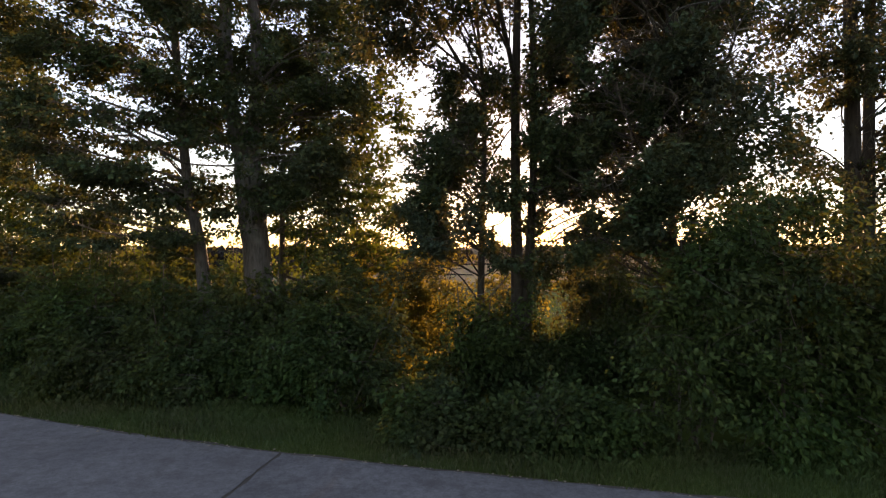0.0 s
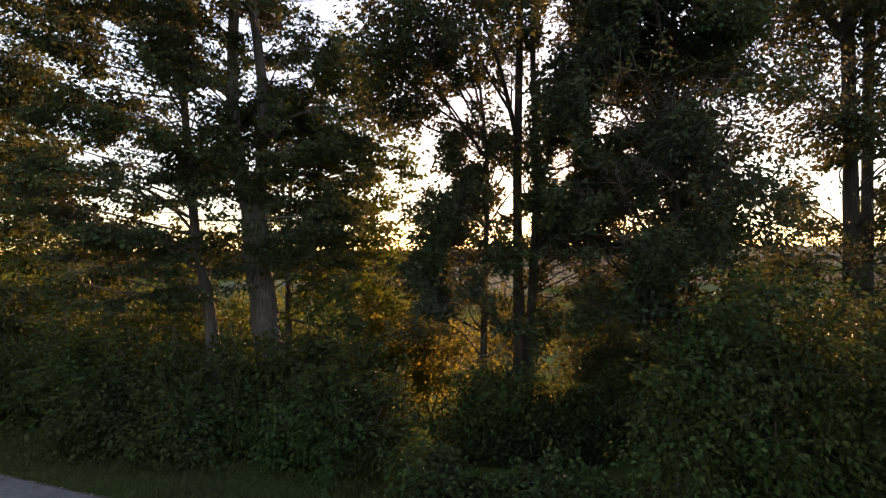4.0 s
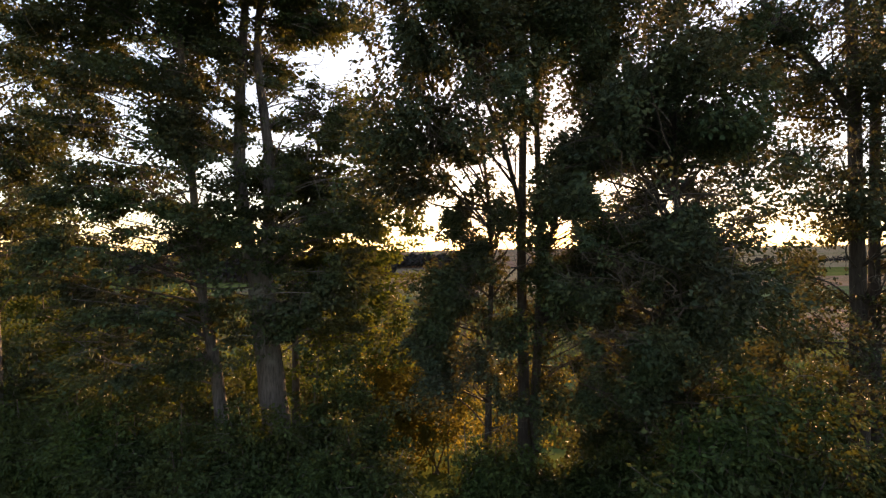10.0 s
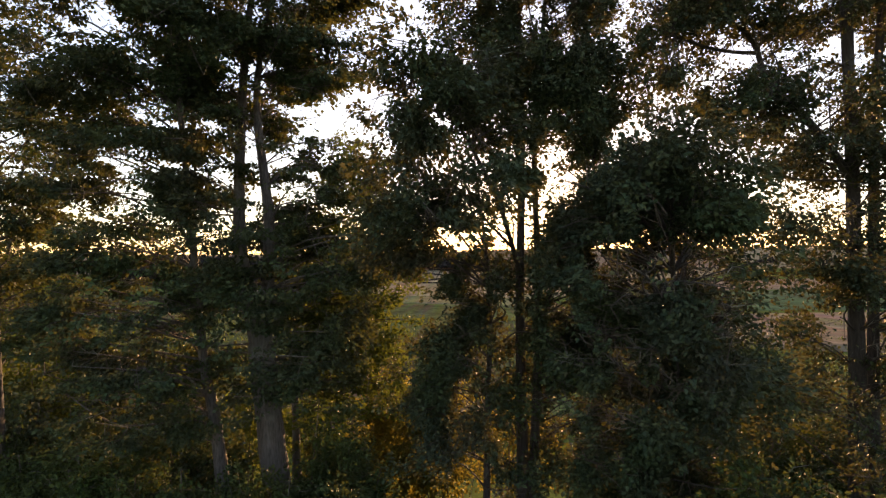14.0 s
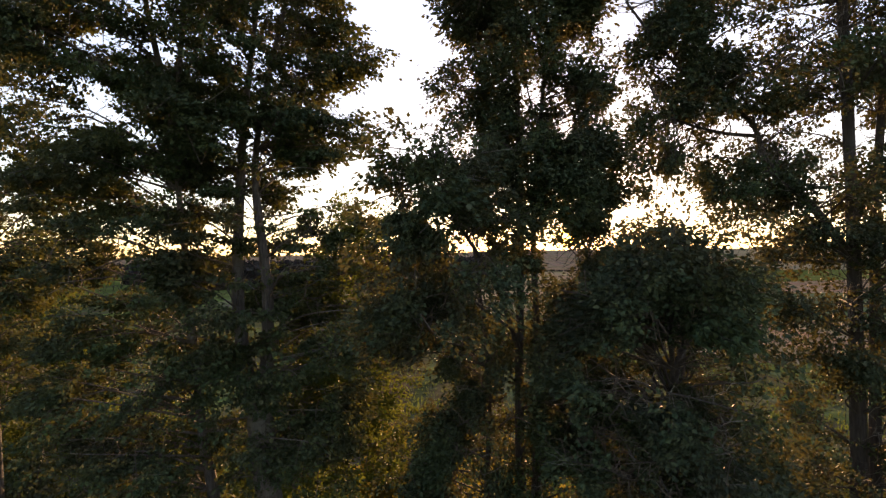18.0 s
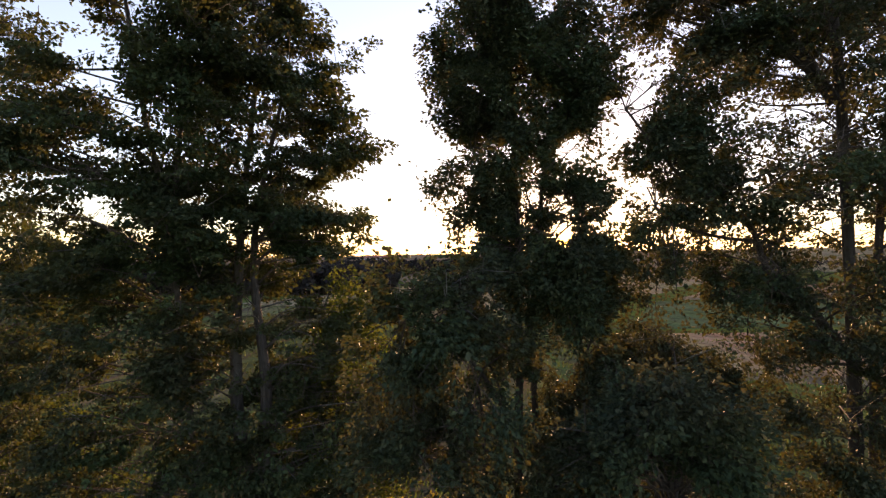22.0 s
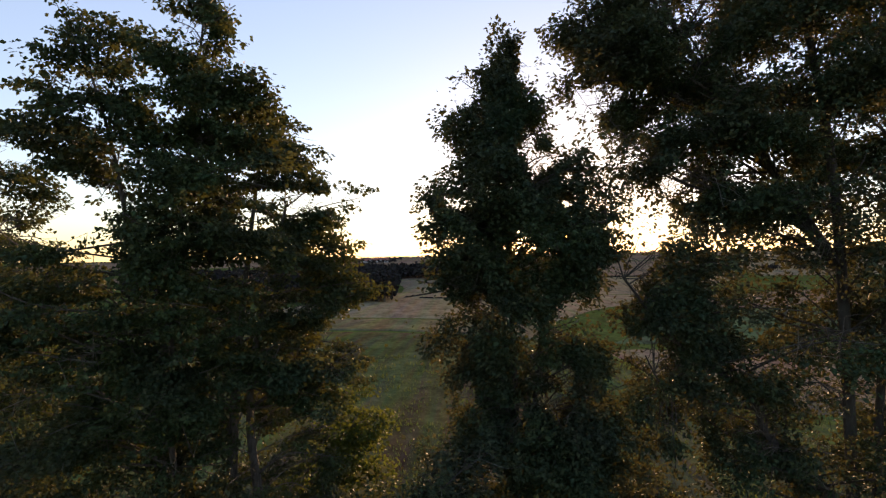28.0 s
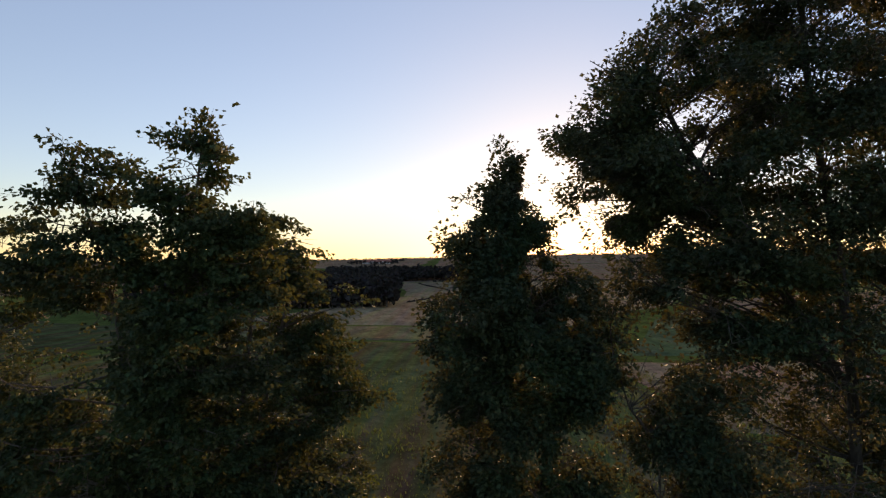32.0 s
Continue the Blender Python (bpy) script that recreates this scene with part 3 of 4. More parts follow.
far_wood("hedge", "dark curving hedge between wheat fields", scatter(200, (-28, 278), (-14, 335), (-13, 335), (-27, 278)).tolist() + scatter(220, (-14, 335), (12, 400), (13, 400), (-13, 335)).tolist(), 0.9, 10, 3.6)
far_wood("hedge", "dark hedge line down the far wheat", scatter(300, (-40, 496), (-10, 384), (-9, 384), (-39, 496)), 1.0, 10, 3.6)
far_wood("hedge", "hedge at the end of the wheat", scatter(700, (-30, 523), (262, 523), (262, 526), (-30, 526)), 1.3, 10, 3.6)
far_wood("tree_belt", "dark tree belt on the slope behind the oak", scatter(160, (330, 620), (900, 700), (900, 720), (330, 640)), 7, 40, 1.4)
far_wood("tree_belt", "dark tree belt beyond the meadow", scatter(260, (-700, 640), (-150, 560), (-150, 590), (-700, 690)), 10, 50, 1.3)


far_wood("tree_belt", "dark garden trees among the village houses", scatter(90, (-215, 1000), (-125, 1000), (-115, 1130), (-225, 1130)), 6.0, 40, 1.6)


def house(x, y, turn, w, d, h, label):
    thing = holder("house", (x, y, float(terrain(x, y))), label, "house", "village below the ridge")
    m = thing.matrix_basis @ pose(0, 0, 0, 0, 0, turn)
    bm = bmesh.new()
    bmesh.ops.create_cube(bm, size=1.0, matrix=m @ Matrix.Translation((0, 0, h / 2 - 0.3)) @ Matrix.Diagonal((w, d, h + 0.6, 1)))
    part("wall", bm, PLASTER, thing, "white rendered wall")
    bm = bmesh.new()
    o, r = 0.5, h + d * 0.42
    vs = [bm.verts.new(m @ Vector(p)) for p in ((-w / 2 - o, -d / 2 - o, h - 0.2), (w / 2 + o, -d / 2 - o, h - 0.2), (w / 2 + o, d / 2 + o, h - 0.2), (-w / 2 - o, d / 2 + o, h - 0.2), (-w / 2 - o, 0, r), (w / 2 + o, 0, r))]
    for f in ((0, 1, 5, 4), (2, 3, 4, 5), (0, 4, 3), (1, 2, 5), (3, 2, 1, 0)):
        bm.faces.new([vs[i] for i in f])
    part("roof", bm, ROOFING, thing, "red tiled gable roof")
    for i in range(3):
        bm = bmesh.new()
        bmesh.ops.create_cube(bm, size=1.0, matrix=m @ Matrix.Translation(((i - 1) * w * 0.28, -d / 2, h * 0.5)) @ Matrix.Diagonal((1.3, 0.16, 1.6, 1)))
        part("window", bm, PANE, thing)


for i in range(16):
    a = i / 15
    house(-190 + 48 * a + rng.normal() * 3, 1040 + 70 * rng.random(), rng.normal() * 50, 7 + 3 * rng.random(), 6.5 + 1.5 * rng.random(), 3.2 + 1.2 * rng.random(), "small white house with a red gable roof in a village")

def radio_mast(x, y, high):
    """A thin lattice mast: a tapering pole with two cross arms."""
    z = float(terrain(x, y))
    thing = holder("radio_mast", (x, y, z), "thin grey radio mast standing on the far ridge", "mast")
    for name, ends, r0, r1 in (("pole", ((x, y, z - 0.5), (x, y, z + high)), 0.55, 0.22), ("cross_arm", ((x - 1.6, y, z + high * 0.82), (x + 1.6, y, z + high * 0.82)), 0.18, 0.18),
                               ("cross_arm", ((x - 1.2, y, z + high * 0.92), (x + 1.2, y, z + high * 0.92)), 0.16, 0.16)):
        piece(name, mesh_from(name, *tube(np.linspace(*np.array(ends, float), 5), r0, r1, 6, 0.0), MAST, True), thing)


radio_mast(8.6, 1235.0, 19.0)

# the sun itself, far behind the ridge
glow_mat = bpy.data.materials.new("sun_glow")
glow_mat.use_nodes = True
glow_tree = glow_mat.node_tree
glow_tree.nodes.remove(glow_tree.nodes["Principled BSDF"])
glow = glow_tree.nodes.new("ShaderNodeEmission")
glow.inputs[0].default_value, glow.inputs[1].default_value = (1.0, 0.50, 0.1, 1), 5.0
glow_tree.links.new(glow.outputs[0], glow_tree.nodes["Material Output"].inputs[0])
bm = bmesh.new()
bmesh.ops.create_icosphere(bm, subdivisions=4, radius=62)
ball = bpy.data.meshes.new("setting_sun")
bm.to_mesh(ball)
bm.free()
ball.materials.append(glow_mat)
sun_ball = new("backdrop", ball)
sun_ball.matrix_basis = Matrix.Translation((4200 * math.sin(SUN_AZIMUTH), 4200 * math.cos(SUN_AZIMUTH), 2.6 + 4200 * math.tan(radians(1.35))))
tagged(sun_ball, "glowing orange setting sun just above the ridge", "sun", kind="structure")


# ---- the row of trees ----
def ground_at(x, y):
    return float(terrain(x, y)) - 0.05


OPEN = [(1.97, 2.85, 0.24), (2.0, 3.15, 0.16), (2.02, 3.45, 0.22), (2.03, 3.72, 0.10), (2.1, 4.42, 0.10), (2.12, 5.14, 0.24), (2.14, 5.35, 0.26), (2.16, 5.56, 0.22), (2.2, 6.16, 0.10),
        (2.28, 7.68, 0.36), (2.3, 8.08, 0.12), (2.32, 10.02, 0.18), (2.34, 10.5, 0.16), (2.37, 11.47, 0.26), (2.41, 13.05, 0.08), (2.42, 13.65, 0.12), (2.42, 14.2, 0.13), (2.40, 15.3, 0.46)]
MAPLY = dict(plain_leaf=True, width=0.64, spread=0.20, flat=0.36, clump=(1.0, 0.4, 2.2, 0.465, 0.022), openings=OPEN)
OAKY = dict(spread=0.21, flat=0.8, level=0.8, reach=0.42, plain_leaf=True, width=0.56, fan=0.24, rise=0.42, clump=(1.5, 0.5, 1.6, 0.46, 0.055), openings=OPEN)
tree("maple_tree", "tall twin-stemmed maple with grey bark behind the roadside bushes",
     [([(-3.6, 11.6, ground_at(-3.6, 11.6)), (-3.84, 11.6, 2.0), (-4.05, 11.5, 4.3)], 0.30, 0.27),
      ([(-4.1, 11.5, 4.1), (-4.5, 11.5, 6.6), (-4.4, 11.5, 10), (-4.2, 11.8, 13), (-3.9, 11.9, 15.6)], 0.18, 0.015),
      ([(-3.98, 11.45, 4.1), (-3.86, 11.5, 6.8), (-4.1, 11.5, 10), (-3.4, 11.8, 13.8)], 0.17, 0.03)],
     [(15.9, -4.6, -3.5, 1.2), (15.5, -5.2, -3.0, 1.4), (15.1, -5.3, -2.5, 1.5), (14.6, -5.3, -2.7, 1.4), (14.05, -5.3, -1.8, 1.3), (13.6, -5.3, -2.7, 1.2),
      (13.1, -5.3, -1.95, 1.2), (12.6, -5.3, -2.4, 1.1), (12.1, -5.3, -1.4, 1.1), (11.5, -6.2, -2.2, 1), (10.9, -6.2, -1.3, 1), (10.3, -6.2, -1.3, 1),
      (9.6, -6.2, -2.4, 1), (9.0, -6.3, -2.4, 1), (8.5, -6.4, -1.8, 0.95), (8.0, -6.4, -2.2, 0.95), (7.2, -6.5, -1.4, 0.9), (6.4, -6.4, -1.1, 1),
      (5.6, -6.3, -1.8, 0.95), (4.5, -6.0, -1.4, 0.7), (3.6, -5.5, -1.2, 0.5), (3.0, -5.3, -2.0, 0.5)],
     [(0, 11.5), (8, 11.6), (16, 11.9)], 1.9, 215, 86, 0.094, MAPLE, airy=-0.3, **MAPLY)
tree("maple_tree", "slender leaning maple with a pointed top and a long leafy arm",
     [([(-4.6, 11.2, ground_at(-4.6, 11.2)), (-4.95, 11.3, 2.6), (-5.2, 11.3, 4.0), (-5.4, 11.2, 6.8), (-5.2, 10.3, 10), (-4.4, 9.3, 13.5), (-3.72, 8.8, 17.1)], 0.15, 0.012),
      ([(-5.2, 10.2, 10.2), (-5.4, 9.6, 12.4), (-5.5, 9.1, 14.6), (-5.9, 8.8, 16.5)], 0.07, 0.012)],
     [(17.25, -3.85, -3.6, 1.6), (16.9, -4.0, -3.45, 1.6), (16.6, -4.4, -3.3, 1.5), (16.35, -4.6, -3.1, 1.5), (16.1, -4.7, -3.35, 1.4), (15.8, -4.8, -3.0, 1.4),
      (15.3, -4.9, -2.8, 1.4), (14.6, -5.0, -2.6, 1.3), (13.8, -5.2, -2.6, 1.1), (12.8, -5.2, -2.8, 0.9), (11.5, -5.4, -3.2, 0.7), (10.0, -5.6, -3.6, 0.5)],
     [(0, 10.5), (10, 9.8), (14, 9.0), (17.5, 8.8)], 1.1, 96, 92, 0.086, MAPLE, airy=-0.3,
     crowns=(([(16.95, -6.4, -6.0, 1.2), (16.65, -6.3, -5.2, 1.2), (16.4, -6.0, -4.8, 1.2), (16.1, -6.2, -4.8, 0.8), (15.85, -6.8, -4.9, 1.2), (15.5, -6.9, -5.0, 1.1), (15.1, -7.1, -5.0, 0.6),
               (14.6, -7.2, -5.0, 0.8), (13.7, -7.6, -5.0, 0.3), (12.6, -7.8, -5.0, 0.4), (11.8, -8.0, -5.0, 1.1), (11.0, -8.2, -5.0, 1.2)], [(0, 9.6), (14, 9.1), (17.5, 8.8)], 1.0, 50),
             ([(10.6, -8.2, -4.4, 1), (8.5, -8.6, -4.4, 0.6), (7.0, -8.2, -4.4, 0.8), (5.5, -8.2, -4.6, 1.1), (4.2, -8.4, -4.6, 1.1), (3.0, -7.9, -4.8, 1)],
              [(0, 11.0), (7, 10.8), (11, 9.8)], 1.5, 106)), **{**MAPLY, "clump": (1.0, 0.4, 2.2, 0.44, 0.035), "reach": 0.46})
tree("maple_tree", "maple at the far end of the row",
     [([(-10.3, 12.0, ground_at(-10.3, 12)), (-10.4, 12, 5), (-10.5, 11.8, 10), (-10.4, 11.6, 15)], 0.2, 0.03)],
     [(16.1, -10.4, -9.0, 1), (15.0, -11.6, -8.3, 1.3), (13, -12.2, -7.9, 0.45), (11, -12.6, -7.9, 0.55), (9, -13, -8.2, 0.8), (7.5, -13, -8.6, 1), (5.5, -12.6, -8.8, 1.2), (4, -12, -9.0, 1)],
     [(0, 11.8), (16, 11.4)], 1.7, 135, 68, 0.098, MAPLE, bark=DARK_BARK, **MAPLY)
# both young maples take LIME, whose colour holds the sunlight
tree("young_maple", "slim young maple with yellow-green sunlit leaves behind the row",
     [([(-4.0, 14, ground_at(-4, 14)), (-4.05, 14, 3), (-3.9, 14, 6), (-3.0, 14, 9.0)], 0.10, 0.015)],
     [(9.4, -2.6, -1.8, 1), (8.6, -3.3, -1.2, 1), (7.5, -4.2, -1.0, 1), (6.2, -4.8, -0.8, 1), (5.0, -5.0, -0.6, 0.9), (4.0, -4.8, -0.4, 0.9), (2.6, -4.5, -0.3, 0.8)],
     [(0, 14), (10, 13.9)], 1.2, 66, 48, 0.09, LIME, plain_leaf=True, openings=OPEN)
tree("young_maple", "young maple with sun-tinted leaves beside the meadow",
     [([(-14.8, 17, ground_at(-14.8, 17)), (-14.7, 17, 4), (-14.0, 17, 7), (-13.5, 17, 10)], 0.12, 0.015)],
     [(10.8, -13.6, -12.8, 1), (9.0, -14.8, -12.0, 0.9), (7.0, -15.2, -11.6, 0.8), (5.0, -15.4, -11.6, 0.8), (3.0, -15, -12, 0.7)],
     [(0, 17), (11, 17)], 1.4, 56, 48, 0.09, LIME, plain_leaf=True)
tree("oak_tree", "narrow oak with paired trunks and a spire-like crown",
     [([(1.5, 10.9, ground_at(1.5, 10.9)), (1.46, 10.9, 2.0), (1.42, 10.9, 5.0), (1.45, 10.7, 9), (1.3, 10.5, 13), (1.3, 10.4, 16.6)], 0.15, 0.015),
      ([(1.62, 10.85, ground_at(1.62, 10.85)), (1.68, 10.9, 2.0), (1.8, 10.9, 5.0), (1.72, 10.8, 8.5), (2.0, 10.6, 12)], 0.125, 0.03),
      ([(0.7, 10.8, ground_at(0.7, 10.8)), (0.76, 10.8, 3), (0.8, 10.8, 5.5), (0.5, 10.4, 8)], 0.085, 0.02),
      ([(1.78, 10.9, 4.6), (2.3, 10.8, 6.4), (2.9, 10.7, 8.2)], 0.06, 0.015),
      ([(1.42, 10.8, 5.8), (0.9, 9.8, 7.2), (0.2, 8.6, 8.3), (-0.3, 8.0, 9.0)], 0.055, 0.012)],
     [(16.85, 1.2, 1.5, 1.6), (16.5, 0.8, 1.6, 1.7), (15.95, 0.4, 1.8, 1.7), (15.6, 0.5, 2.0, 1.6), (15.3, 0.05, 2.3, 1.6), (14.9, 0.0, 2.5, 1.6), (14.5, 0.2, 3.0, 1.4), (14.25, -0.5, 2.9, 1.2),
      (13.9, -0.6, 3.1, 1.2), (13.4, -0.45, 3.3, 1.1), (12.9, -0.15, 3.4, 1), (12.1, 0.0, 3.0, 1), (11.6, -0.2, 3.0, 1), (11.0, 0.1, 3.2, 1.3), (10.6, 0.1, 3.4, 1.4), (10.1, 0.4, 3.6, 1.4),
      (9.5, 0.0, 3.7, 1.4), (8.8, 0.2, 3.6, 1.2), (8.0, 0.2, 3.3, 0.8), (7.0, -0.4, 3.1, 0.8), (5.8, -0.6, 2.9, 0.8), (4.6, -0.9, 2.8, 0.8), (3.4, -1.0, 2.8, 0.8), (2.2, -0.9, 2.6, 0.6)],
     [(0, 10.6), (17, 10.4)], 1.5, 360, 90, 0.088, OAK, airy=-0.34, bark=DARK_BARK,
     crowns=(([(9.45, -0.7, 0.2, 1), (9.2, -1.0, 0.6, 1.3), (8.6, -1.1, 0.8, 1.3), (7.9, -1.1, 0.7, 1.2), (7.3, -1.2, 0.4, 1.1), (6.7, -0.8, 0.2, 0.7)], [(0, 7.9), (17, 7.9)], 0.7, 34),
             ([(6.4, 1.8, 3.2, 0.8), (5.6, 1.9, 3.6, 1), (4.8, 1.9, 3.7, 1), (4.0, 2.0, 3.6, 1), (3.2, 2.0, 3.4, 0.8)], [(0, 11.2), (17, 11.2)], 0.7, 42)), **{**OAKY, "clump": (1.5, 0.5, 1.6, 0.45, 0.02)})
tree("oak_tree", "dark young oak leaning over the bushes towards the lane",
     [([(4.2, 10.2, ground_at(4.2, 10.2)), (4.12, 10.0, 2), (3.9, 9.4, 4.5), (3.3, 7.9, 7.5)], 0.13, 0.02)],
     [(8.05, 2.8, 3.6, 0.9), (7.75, 2.0, 4.0, 1.2), (7.2, 1.65, 4.3, 1.3), (6.6, 1.6, 4.4, 1.3), (5.8, 1.7, 4.4, 1.2), (5.0, 1.8, 4.4, 1.1), (4.2, 1.9, 4.4, 1), (3.2, 1.95, 4.6, 0.8), (2.4, 2.0, 4.6, 0.6)],
     [(0, 9.2), (4, 8.3), (6, 7.7), (9, 7.6)], 1.1, 104, 92, 0.088, OAK, airy=-0.36, bark=DARK_BARK,
     crowns=(([(8.4, 3.8, 4.8, 0.7), (7.6, 3.3, 5.4, 1), (6.4, 3.2, 5.6, 1), (5.2, 3.4, 5.8, 0.8), (4.2, 3.8, 6.0, 0.6)], [(0, 11.8), (10, 11.6)], 1.0, 36),), **OAKY)
tree("oak_tree", "great old oak with twin trunks and a broad crown",
     [([(7.75, 10.5, ground_at(7.75, 10.5)), (7.75, 10.5, 4), (7.65, 10.5, 9), (7.4, 10.5, 14), (7.0, 10.8, 18), (6.9, 11.0, 21.5)], 0.165, 0.04),
      ([(8.15, 10.6, ground_at(8.15, 10.6)), (8.12, 10.6, 4), (8.2, 10.6, 9), (8.6, 10.7, 14), (8.6, 11.0, 20)], 0.14, 0.03),
      ([(7.68, 10.5, 7.6), (6.8, 10.4, 8.7), (5.95, 10.2, 9.4), (5.55, 10.1, 10.2), (4.3, 10.0, 11.1), (3.3, 9.9, 12.3)], 0.09, 0.02),
      ([(5.75, 10.15, 9.9), (5.0, 10.2, 10.0), (4.1, 10.1, 10.3), (3.7, 10.0, 10.9)], 0.04, 0.012),
      ([(7.4, 10.5, 12.5), (6.2, 10.7, 14.6), (4.8, 11.0, 17.0), (4.0, 11.2, 19)], 0.12, 0.03)],
     [(22.4, 6.5, 9, 1.2), (20.6, 5.4, 10.5, 1.5), (19.8, 4.6, 11, 1.5), (19.2, 4.0, 11, 1.5), (18.7, 2.6, 11, 1.5), (18.1, 2.5, 11, 1.5), (17.5, 1.8, 11, 1.5), (16.9, 2.0, 11, 1.15), (16.3, 2.2, 11, 1.15),
      (15.7, 2.5, 10.5, 1.15), (15.0, 2.8, 10.5, 1.15), (14.2, 3.5, 10.5, 1.1), (13.7, 4.6, 10.4, 1.0), (13.2, 5.0, 10.3, 0.8), (12.7, 4.7, 10.2, 0.8), (12.2, 3.8, 10.2, 0.8), (11.7, 3.7, 10.2, 0.9), (10.8, 3.6, 10.2, 0.95), (9.8, 3.6, 10.2, 0.95),
      (8.8, 5.2, 10, 0.5), (7.6, 5.9, 10, 0.5), (6.4, 6.1, 10, 0.55), (5.2, 6.1, 10, 0.6), (4.4, 6.0, 10, 0.5), (3.2, 5.6, 10, 0.45), (2.4, 5.4, 10, 0.4)],
     [(0, 10.2), (14, 10.5), (18, 11.2), (22, 11.2)], 2.0, 560, 84, 0.090, OAK, airy=-0.26, bark=DARK_BARK,
     crowns=(([(9.4, 7.2, 8.2, 0.8), (8.4, 6.9, 9.2, 1), (7.0, 6.9, 9.4, 0.9), (5.6, 7.0, 9.4, 0.8), (4.2, 6.8, 9.2, 0.8), (3.0, 6.8, 9.0, 0.7)], [(0, 9.4), (10, 9.5)], 0.8, 44),
             ([(12.9, 2.8, 3.9, 1), (12.0, 3.1, 4.7, 1), (11.0, 3.7, 5.6, 1), (10.2, 4.1, 6.0, 0.9), (9.4, 4.0, 6.2, 0.9), (8.6, 3.9, 5.8, 0.8)], [(0, 10.2), (14, 9.9)], 0.7, 58)), **{**OAKY, "clump": (1.5, 0.5, 1.6, 0.47, 0.04)})

# ---- bushes ----
FRONT = "bushes between the grass and the trees"
BEHIND = "bushes on the field side"
for i in range(12):
    x = -12.5 + 1.0 * i
    h = 2.25 + 0.4 * rng.random() + 0.25 * math.sin(i * 1.7)
    y = edge(x) + 1.95 + 0.25 * rng.normal()
    shrub("bush", "dense dark green roadside bush", x, y, 0.0, 1.1, 1.0, h, 170, 66, 0.086, SHRUB, FRONT, reach=0.6, spread=0.13, flat=0.8, width=0.52)
for x, h in ((-0.1, 0.9), (0.8, 0.8), (1.6, 1.0), (2.2, 0.8)):
    shrub("low_bush", "low leafy bush at the grass verge", x, edge(x) + 1.2, 0.0, 0.7, 0.6, h, 80, 60, 0.08, SHRUB, FRONT, openings=OPEN, reach=0.35, spread=0.15, flat=0.8, width=0.6)
for i in range(6):
    x = 3.45 + 1.05 * i
    h = 3.3 + 0.8 * rng.random()
    y = edge(x) + 1.95 + 0.25 * rng.normal()
    shrub("bush", "tall dark roadside bush with hanging stems", x, y, 0.0, 1.15, 1.1, h, 210, 66, 0.086, SHRUB, FRONT, reach=0.6, spread=0.13, flat=0.8, width=0.52)
# sunlight put into leaf colour by x: lime, gold towards the sun, shaded oak
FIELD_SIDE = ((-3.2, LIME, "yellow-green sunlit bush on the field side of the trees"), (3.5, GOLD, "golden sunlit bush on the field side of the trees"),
              (99, OAK, "dark green shaded bush on the field side of the trees"))
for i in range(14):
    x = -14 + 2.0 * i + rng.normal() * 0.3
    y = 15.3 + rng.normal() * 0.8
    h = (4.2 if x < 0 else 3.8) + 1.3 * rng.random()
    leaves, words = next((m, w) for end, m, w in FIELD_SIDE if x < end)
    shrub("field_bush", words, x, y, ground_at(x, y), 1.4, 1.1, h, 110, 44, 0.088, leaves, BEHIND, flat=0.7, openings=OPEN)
for x, h in ((-12.5, 4.4), (-10.3, 4.0), (-8.0, 3.8), (-6.0, 3.4), (-3.0, 2.6), (3.6, 3.2)):
    y = 12.9 + rng.normal() * 0.3
    shrub("understorey_bush", "loose green bush growing among the trunks", x, y, ground_at(x, y), 1.2, 0.9, h, 95, 46, 0.105, MAPLE, BEHIND, flat=0.6, openings=OPEN)
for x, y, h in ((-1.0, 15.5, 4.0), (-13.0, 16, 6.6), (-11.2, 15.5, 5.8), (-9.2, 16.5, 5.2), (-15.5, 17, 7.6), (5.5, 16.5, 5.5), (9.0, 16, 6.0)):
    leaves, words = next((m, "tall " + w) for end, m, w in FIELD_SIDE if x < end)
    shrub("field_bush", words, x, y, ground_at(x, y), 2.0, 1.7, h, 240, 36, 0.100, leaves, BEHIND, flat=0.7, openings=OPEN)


for x, y, h in ((-2.9, 11.4, 3.4), (-1.9, 11.2, 3.2), (0.45, 9.7, 2.2), (1.25, 9.8, 1.8), (2.0, 9.6, 1.3), (2.7, 9.9, 1.6), (3.2, 10.7, 2.0), (4.6, 12.3, 3.6), (5.7, 12.6, 4.0), (6.8, 12.4, 3.8), (7.9, 12.7, 4.2), (9.1, 12.4, 4.0)):
    wide = 0.8 if x < 4 else 1.1
    shrub("understorey_bush", "dark leafy bush at the foot of the trunks", x, y, min(0.0, ground_at(x, y)), wide, wide * 0.8, h, 115, 58, 0.092, SHRUB, FRONT, openings=OPEN, reach=0.4, spread=0.16, flat=0.8, width=0.55)


# ---- hanging stems ----
def dry_vine(x, y, top, foot, sway):
    """A pale dead climber stem hanging in the bushes."""
    pts = [(x, y, top), (x + sway * 0.25, y - 0.1, top - (top - foot) * 0.3), (x + sway * 0.4, y - 0.16, top - (top - foot) * 0.65), (x + sway, y - 0.2, foot)]
    ob = piece("dry_vine", mesh_from("dry_vine", *tube(spline(pts, 6), 0.009, 0.005, 6, 0.2), VINE, True))
    tagged(ob, "pale dry climber stem hanging in the dark bushes", "vine", "dry stems in the bushes")


for x, top, foot, sway in ((4.1, 3.2, 1.2, 0.42), (3.95, 2.8, 2.0, -0.1), (4.4, 1.4, 0.25, 0.12), (6.1, 2.7, 0.9, 0.35)):
    dry_vine(x, edge(x) + 1.6, top, foot, sway)


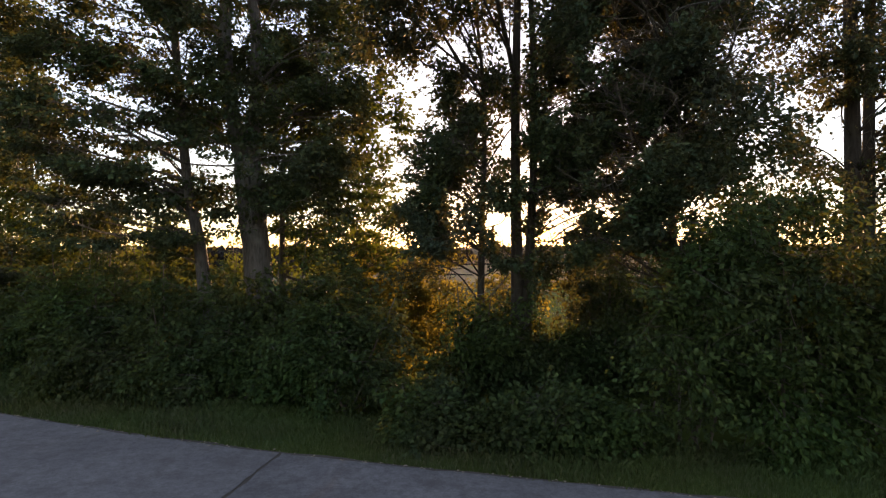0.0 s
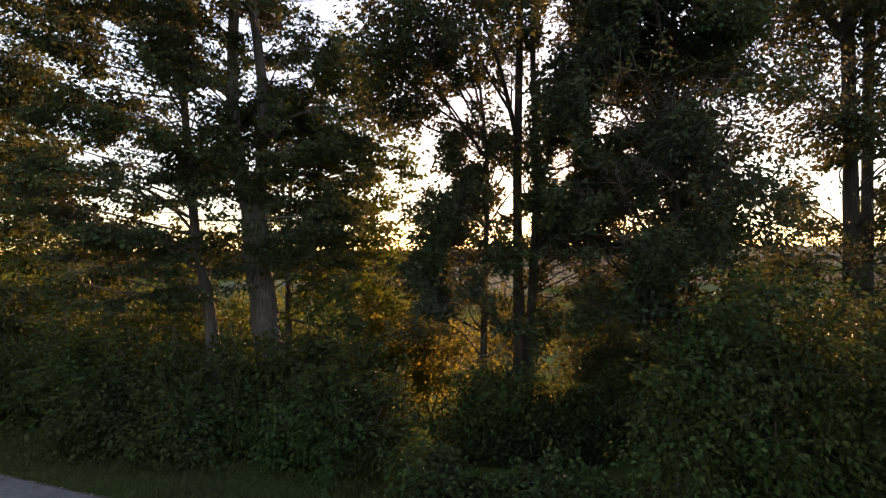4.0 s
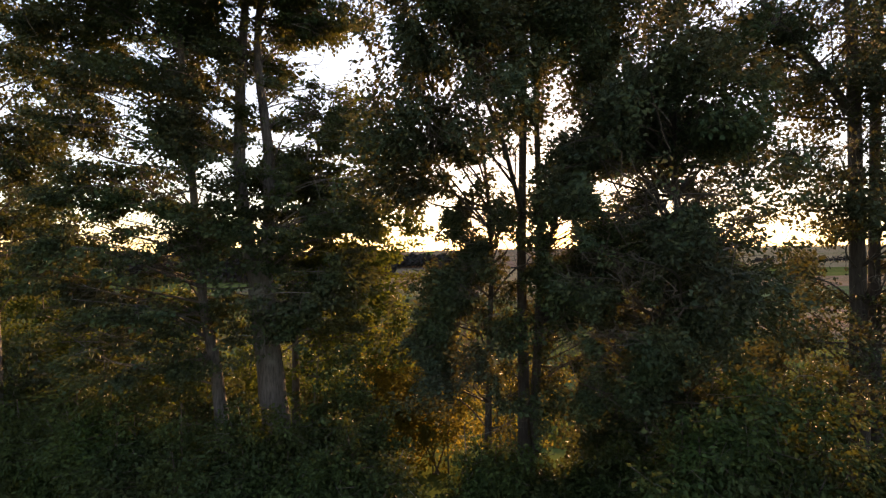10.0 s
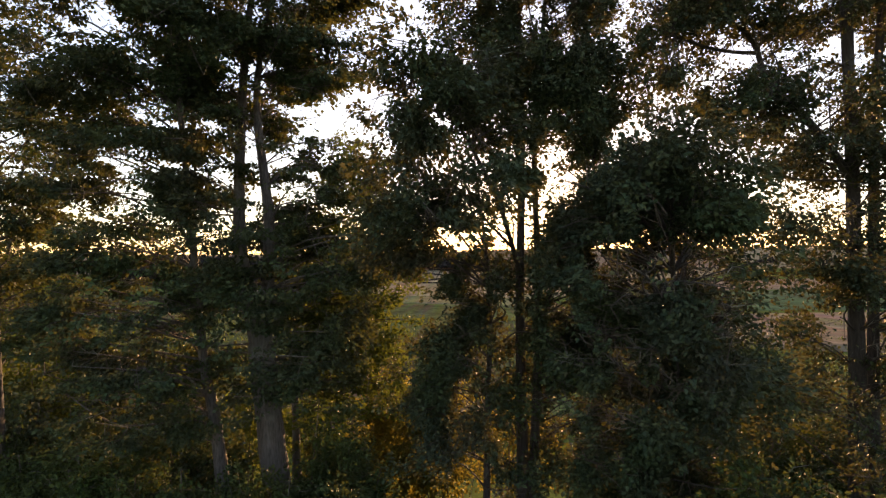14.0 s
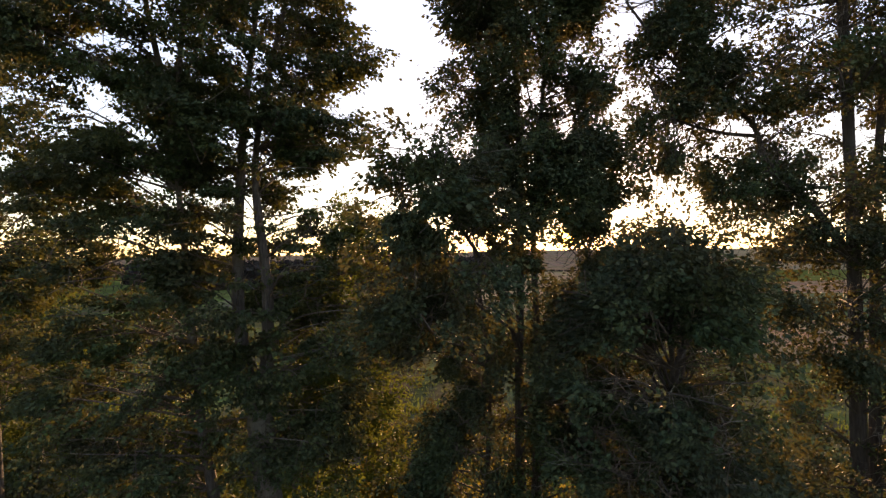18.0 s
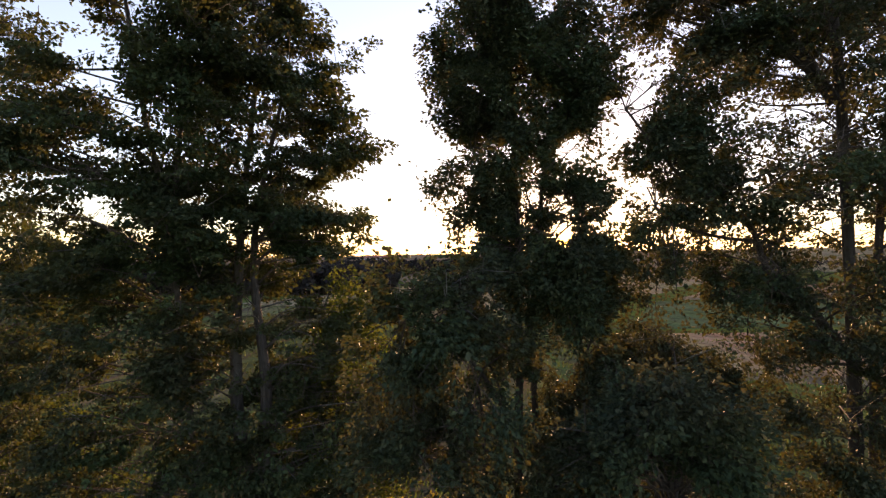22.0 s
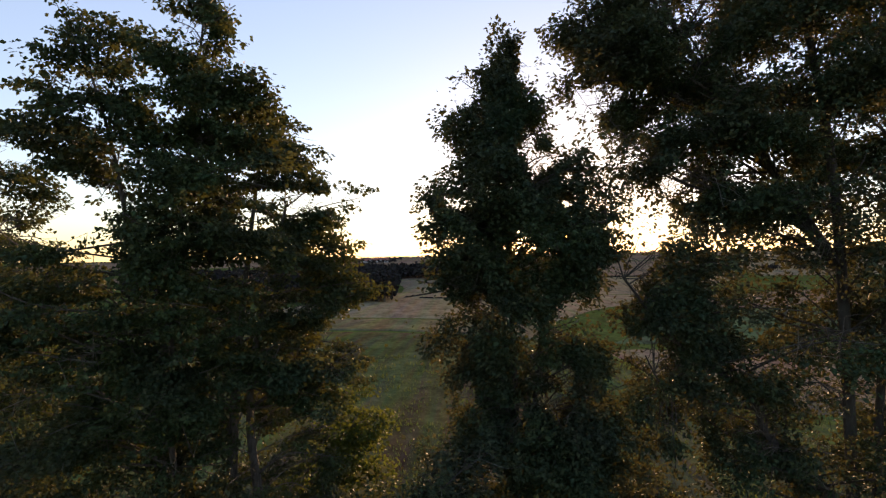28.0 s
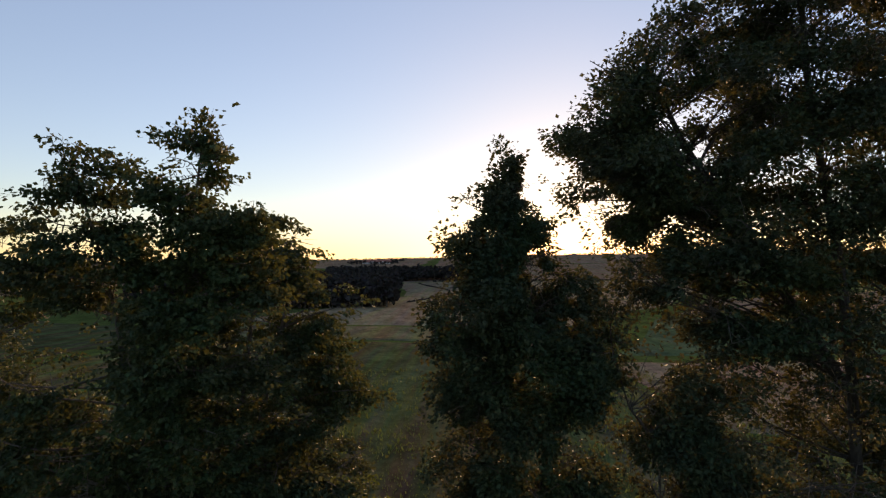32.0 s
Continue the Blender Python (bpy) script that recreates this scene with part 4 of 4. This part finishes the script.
# ---- verge ----
def verge():
    n = 80000
    x = rng.uniform(-15, 11, n)
    e = np.array([edge(v) for v in x])
    d = rng.random(n) ** 0.8 * 1.9
    y = e - 0.03 + 0.03 * np.sin(x * 5) + d
    h = (0.035 + 0.06 * rng.random(n) ** 2 + 0.035 * np.clip(d - 0.2, 0, 1.3)) * (0.8 + 0.3 * np.sin(x * 1.3))
    lean = rng.normal(size=(n, 2)) * 0.4 * h[:, None]
    a = rng.random(n) * 3.14
    w = 0.0025 + 0.0025 * rng.random(n)
    side = np.stack([np.cos(a) * w, np.sin(a) * w], -1)
    v = np.empty((n, 4, 3))
    v[:, 0] = np.stack([x - side[:, 0], y - side[:, 1], np.full(n, -0.04)], -1)
    v[:, 1] = np.stack([x + side[:, 0], y + side[:, 1], np.full(n, -0.04)], -1)
    v[:, 2] = np.stack([x + lean[:, 0] * 0.4 + side[:, 0] * 0.7, y + lean[:, 1] * 0.4 + side[:, 1] * 0.7, h * 0.6], -1)
    v[:, 3] = np.stack([x + lean[:, 0], y + lean[:, 1], h], -1)
    ob = new("grass", mesh_from("grass", v.reshape(-1, 3), np.arange(n * 4).reshape(n, 4), GRASS))
    tagged(ob, "unmown green grass along the lane's edge", "grass", kind="stuff")


verge()


def litter():
    """Dead leaves and grit blown against the lane's edge."""
    n = 420
    x = rng.uniform(-14, 9, n)
    e = np.array([edge(v) for v in x])
    y = e - np.abs(rng.normal(size=n)) * 0.10 + 0.05
    places = np.stack([x, y, np.where(y > e - 0.02, 0.036, 0.058)], -1)
    ways = rng.normal(size=(n, 3)) * np.array([1, 1, 0.15])
    v, f = leaf_cloud(places, ways, np.array([0, 0, 1.0]) + rng.normal(size=(n, 3)) * 0.25, 0.015 + 0.035 * rng.random(n) ** 3, 0.7)
    ob = new("leaf_litter", mesh_from("leaf_litter", v, f, LITTER))
    tagged(ob, "pale dead leaves and grit along the lane's edge", "leaf litter", kind="stuff")


litter()


def meadow():
    """Coarse grass and crop tufts on the near part of the slope behind the trees."""
    n = 52000
    y = 19 + 75 * rng.random(n) ** 1.7
    x = (rng.random(n) - 0.5) * (30 + y * 1.5)
    z = terrain(x, y) + np.where((y > 26), 0.2, 0.0)
    h = (0.12 + 0.22 * rng.random(n) ** 2) * (1 + y / 120)
    k = np.array([noise.noise(Vector((p * 0.22, q * 0.22, 0))) for p, q in zip(x, y)])
    h *= np.clip(0.9 + k, 0.3, 1.7)
    ways = np.stack([rng.normal(size=n) * 0.35, rng.normal(size=n) * 0.35, np.ones(n)], -1)
    v, f = leaf_cloud(np.stack([x, y, z - 0.05], -1), ways, rng.normal(size=(n, 3)), h, 0.26, True)
    ob = new("meadow_grass", mesh_from("meadow_grass", v, f, GRASS))
    tagged(ob, "rough green grass tufts on the slope behind the trees", "grass", kind="stuff")


meadow()
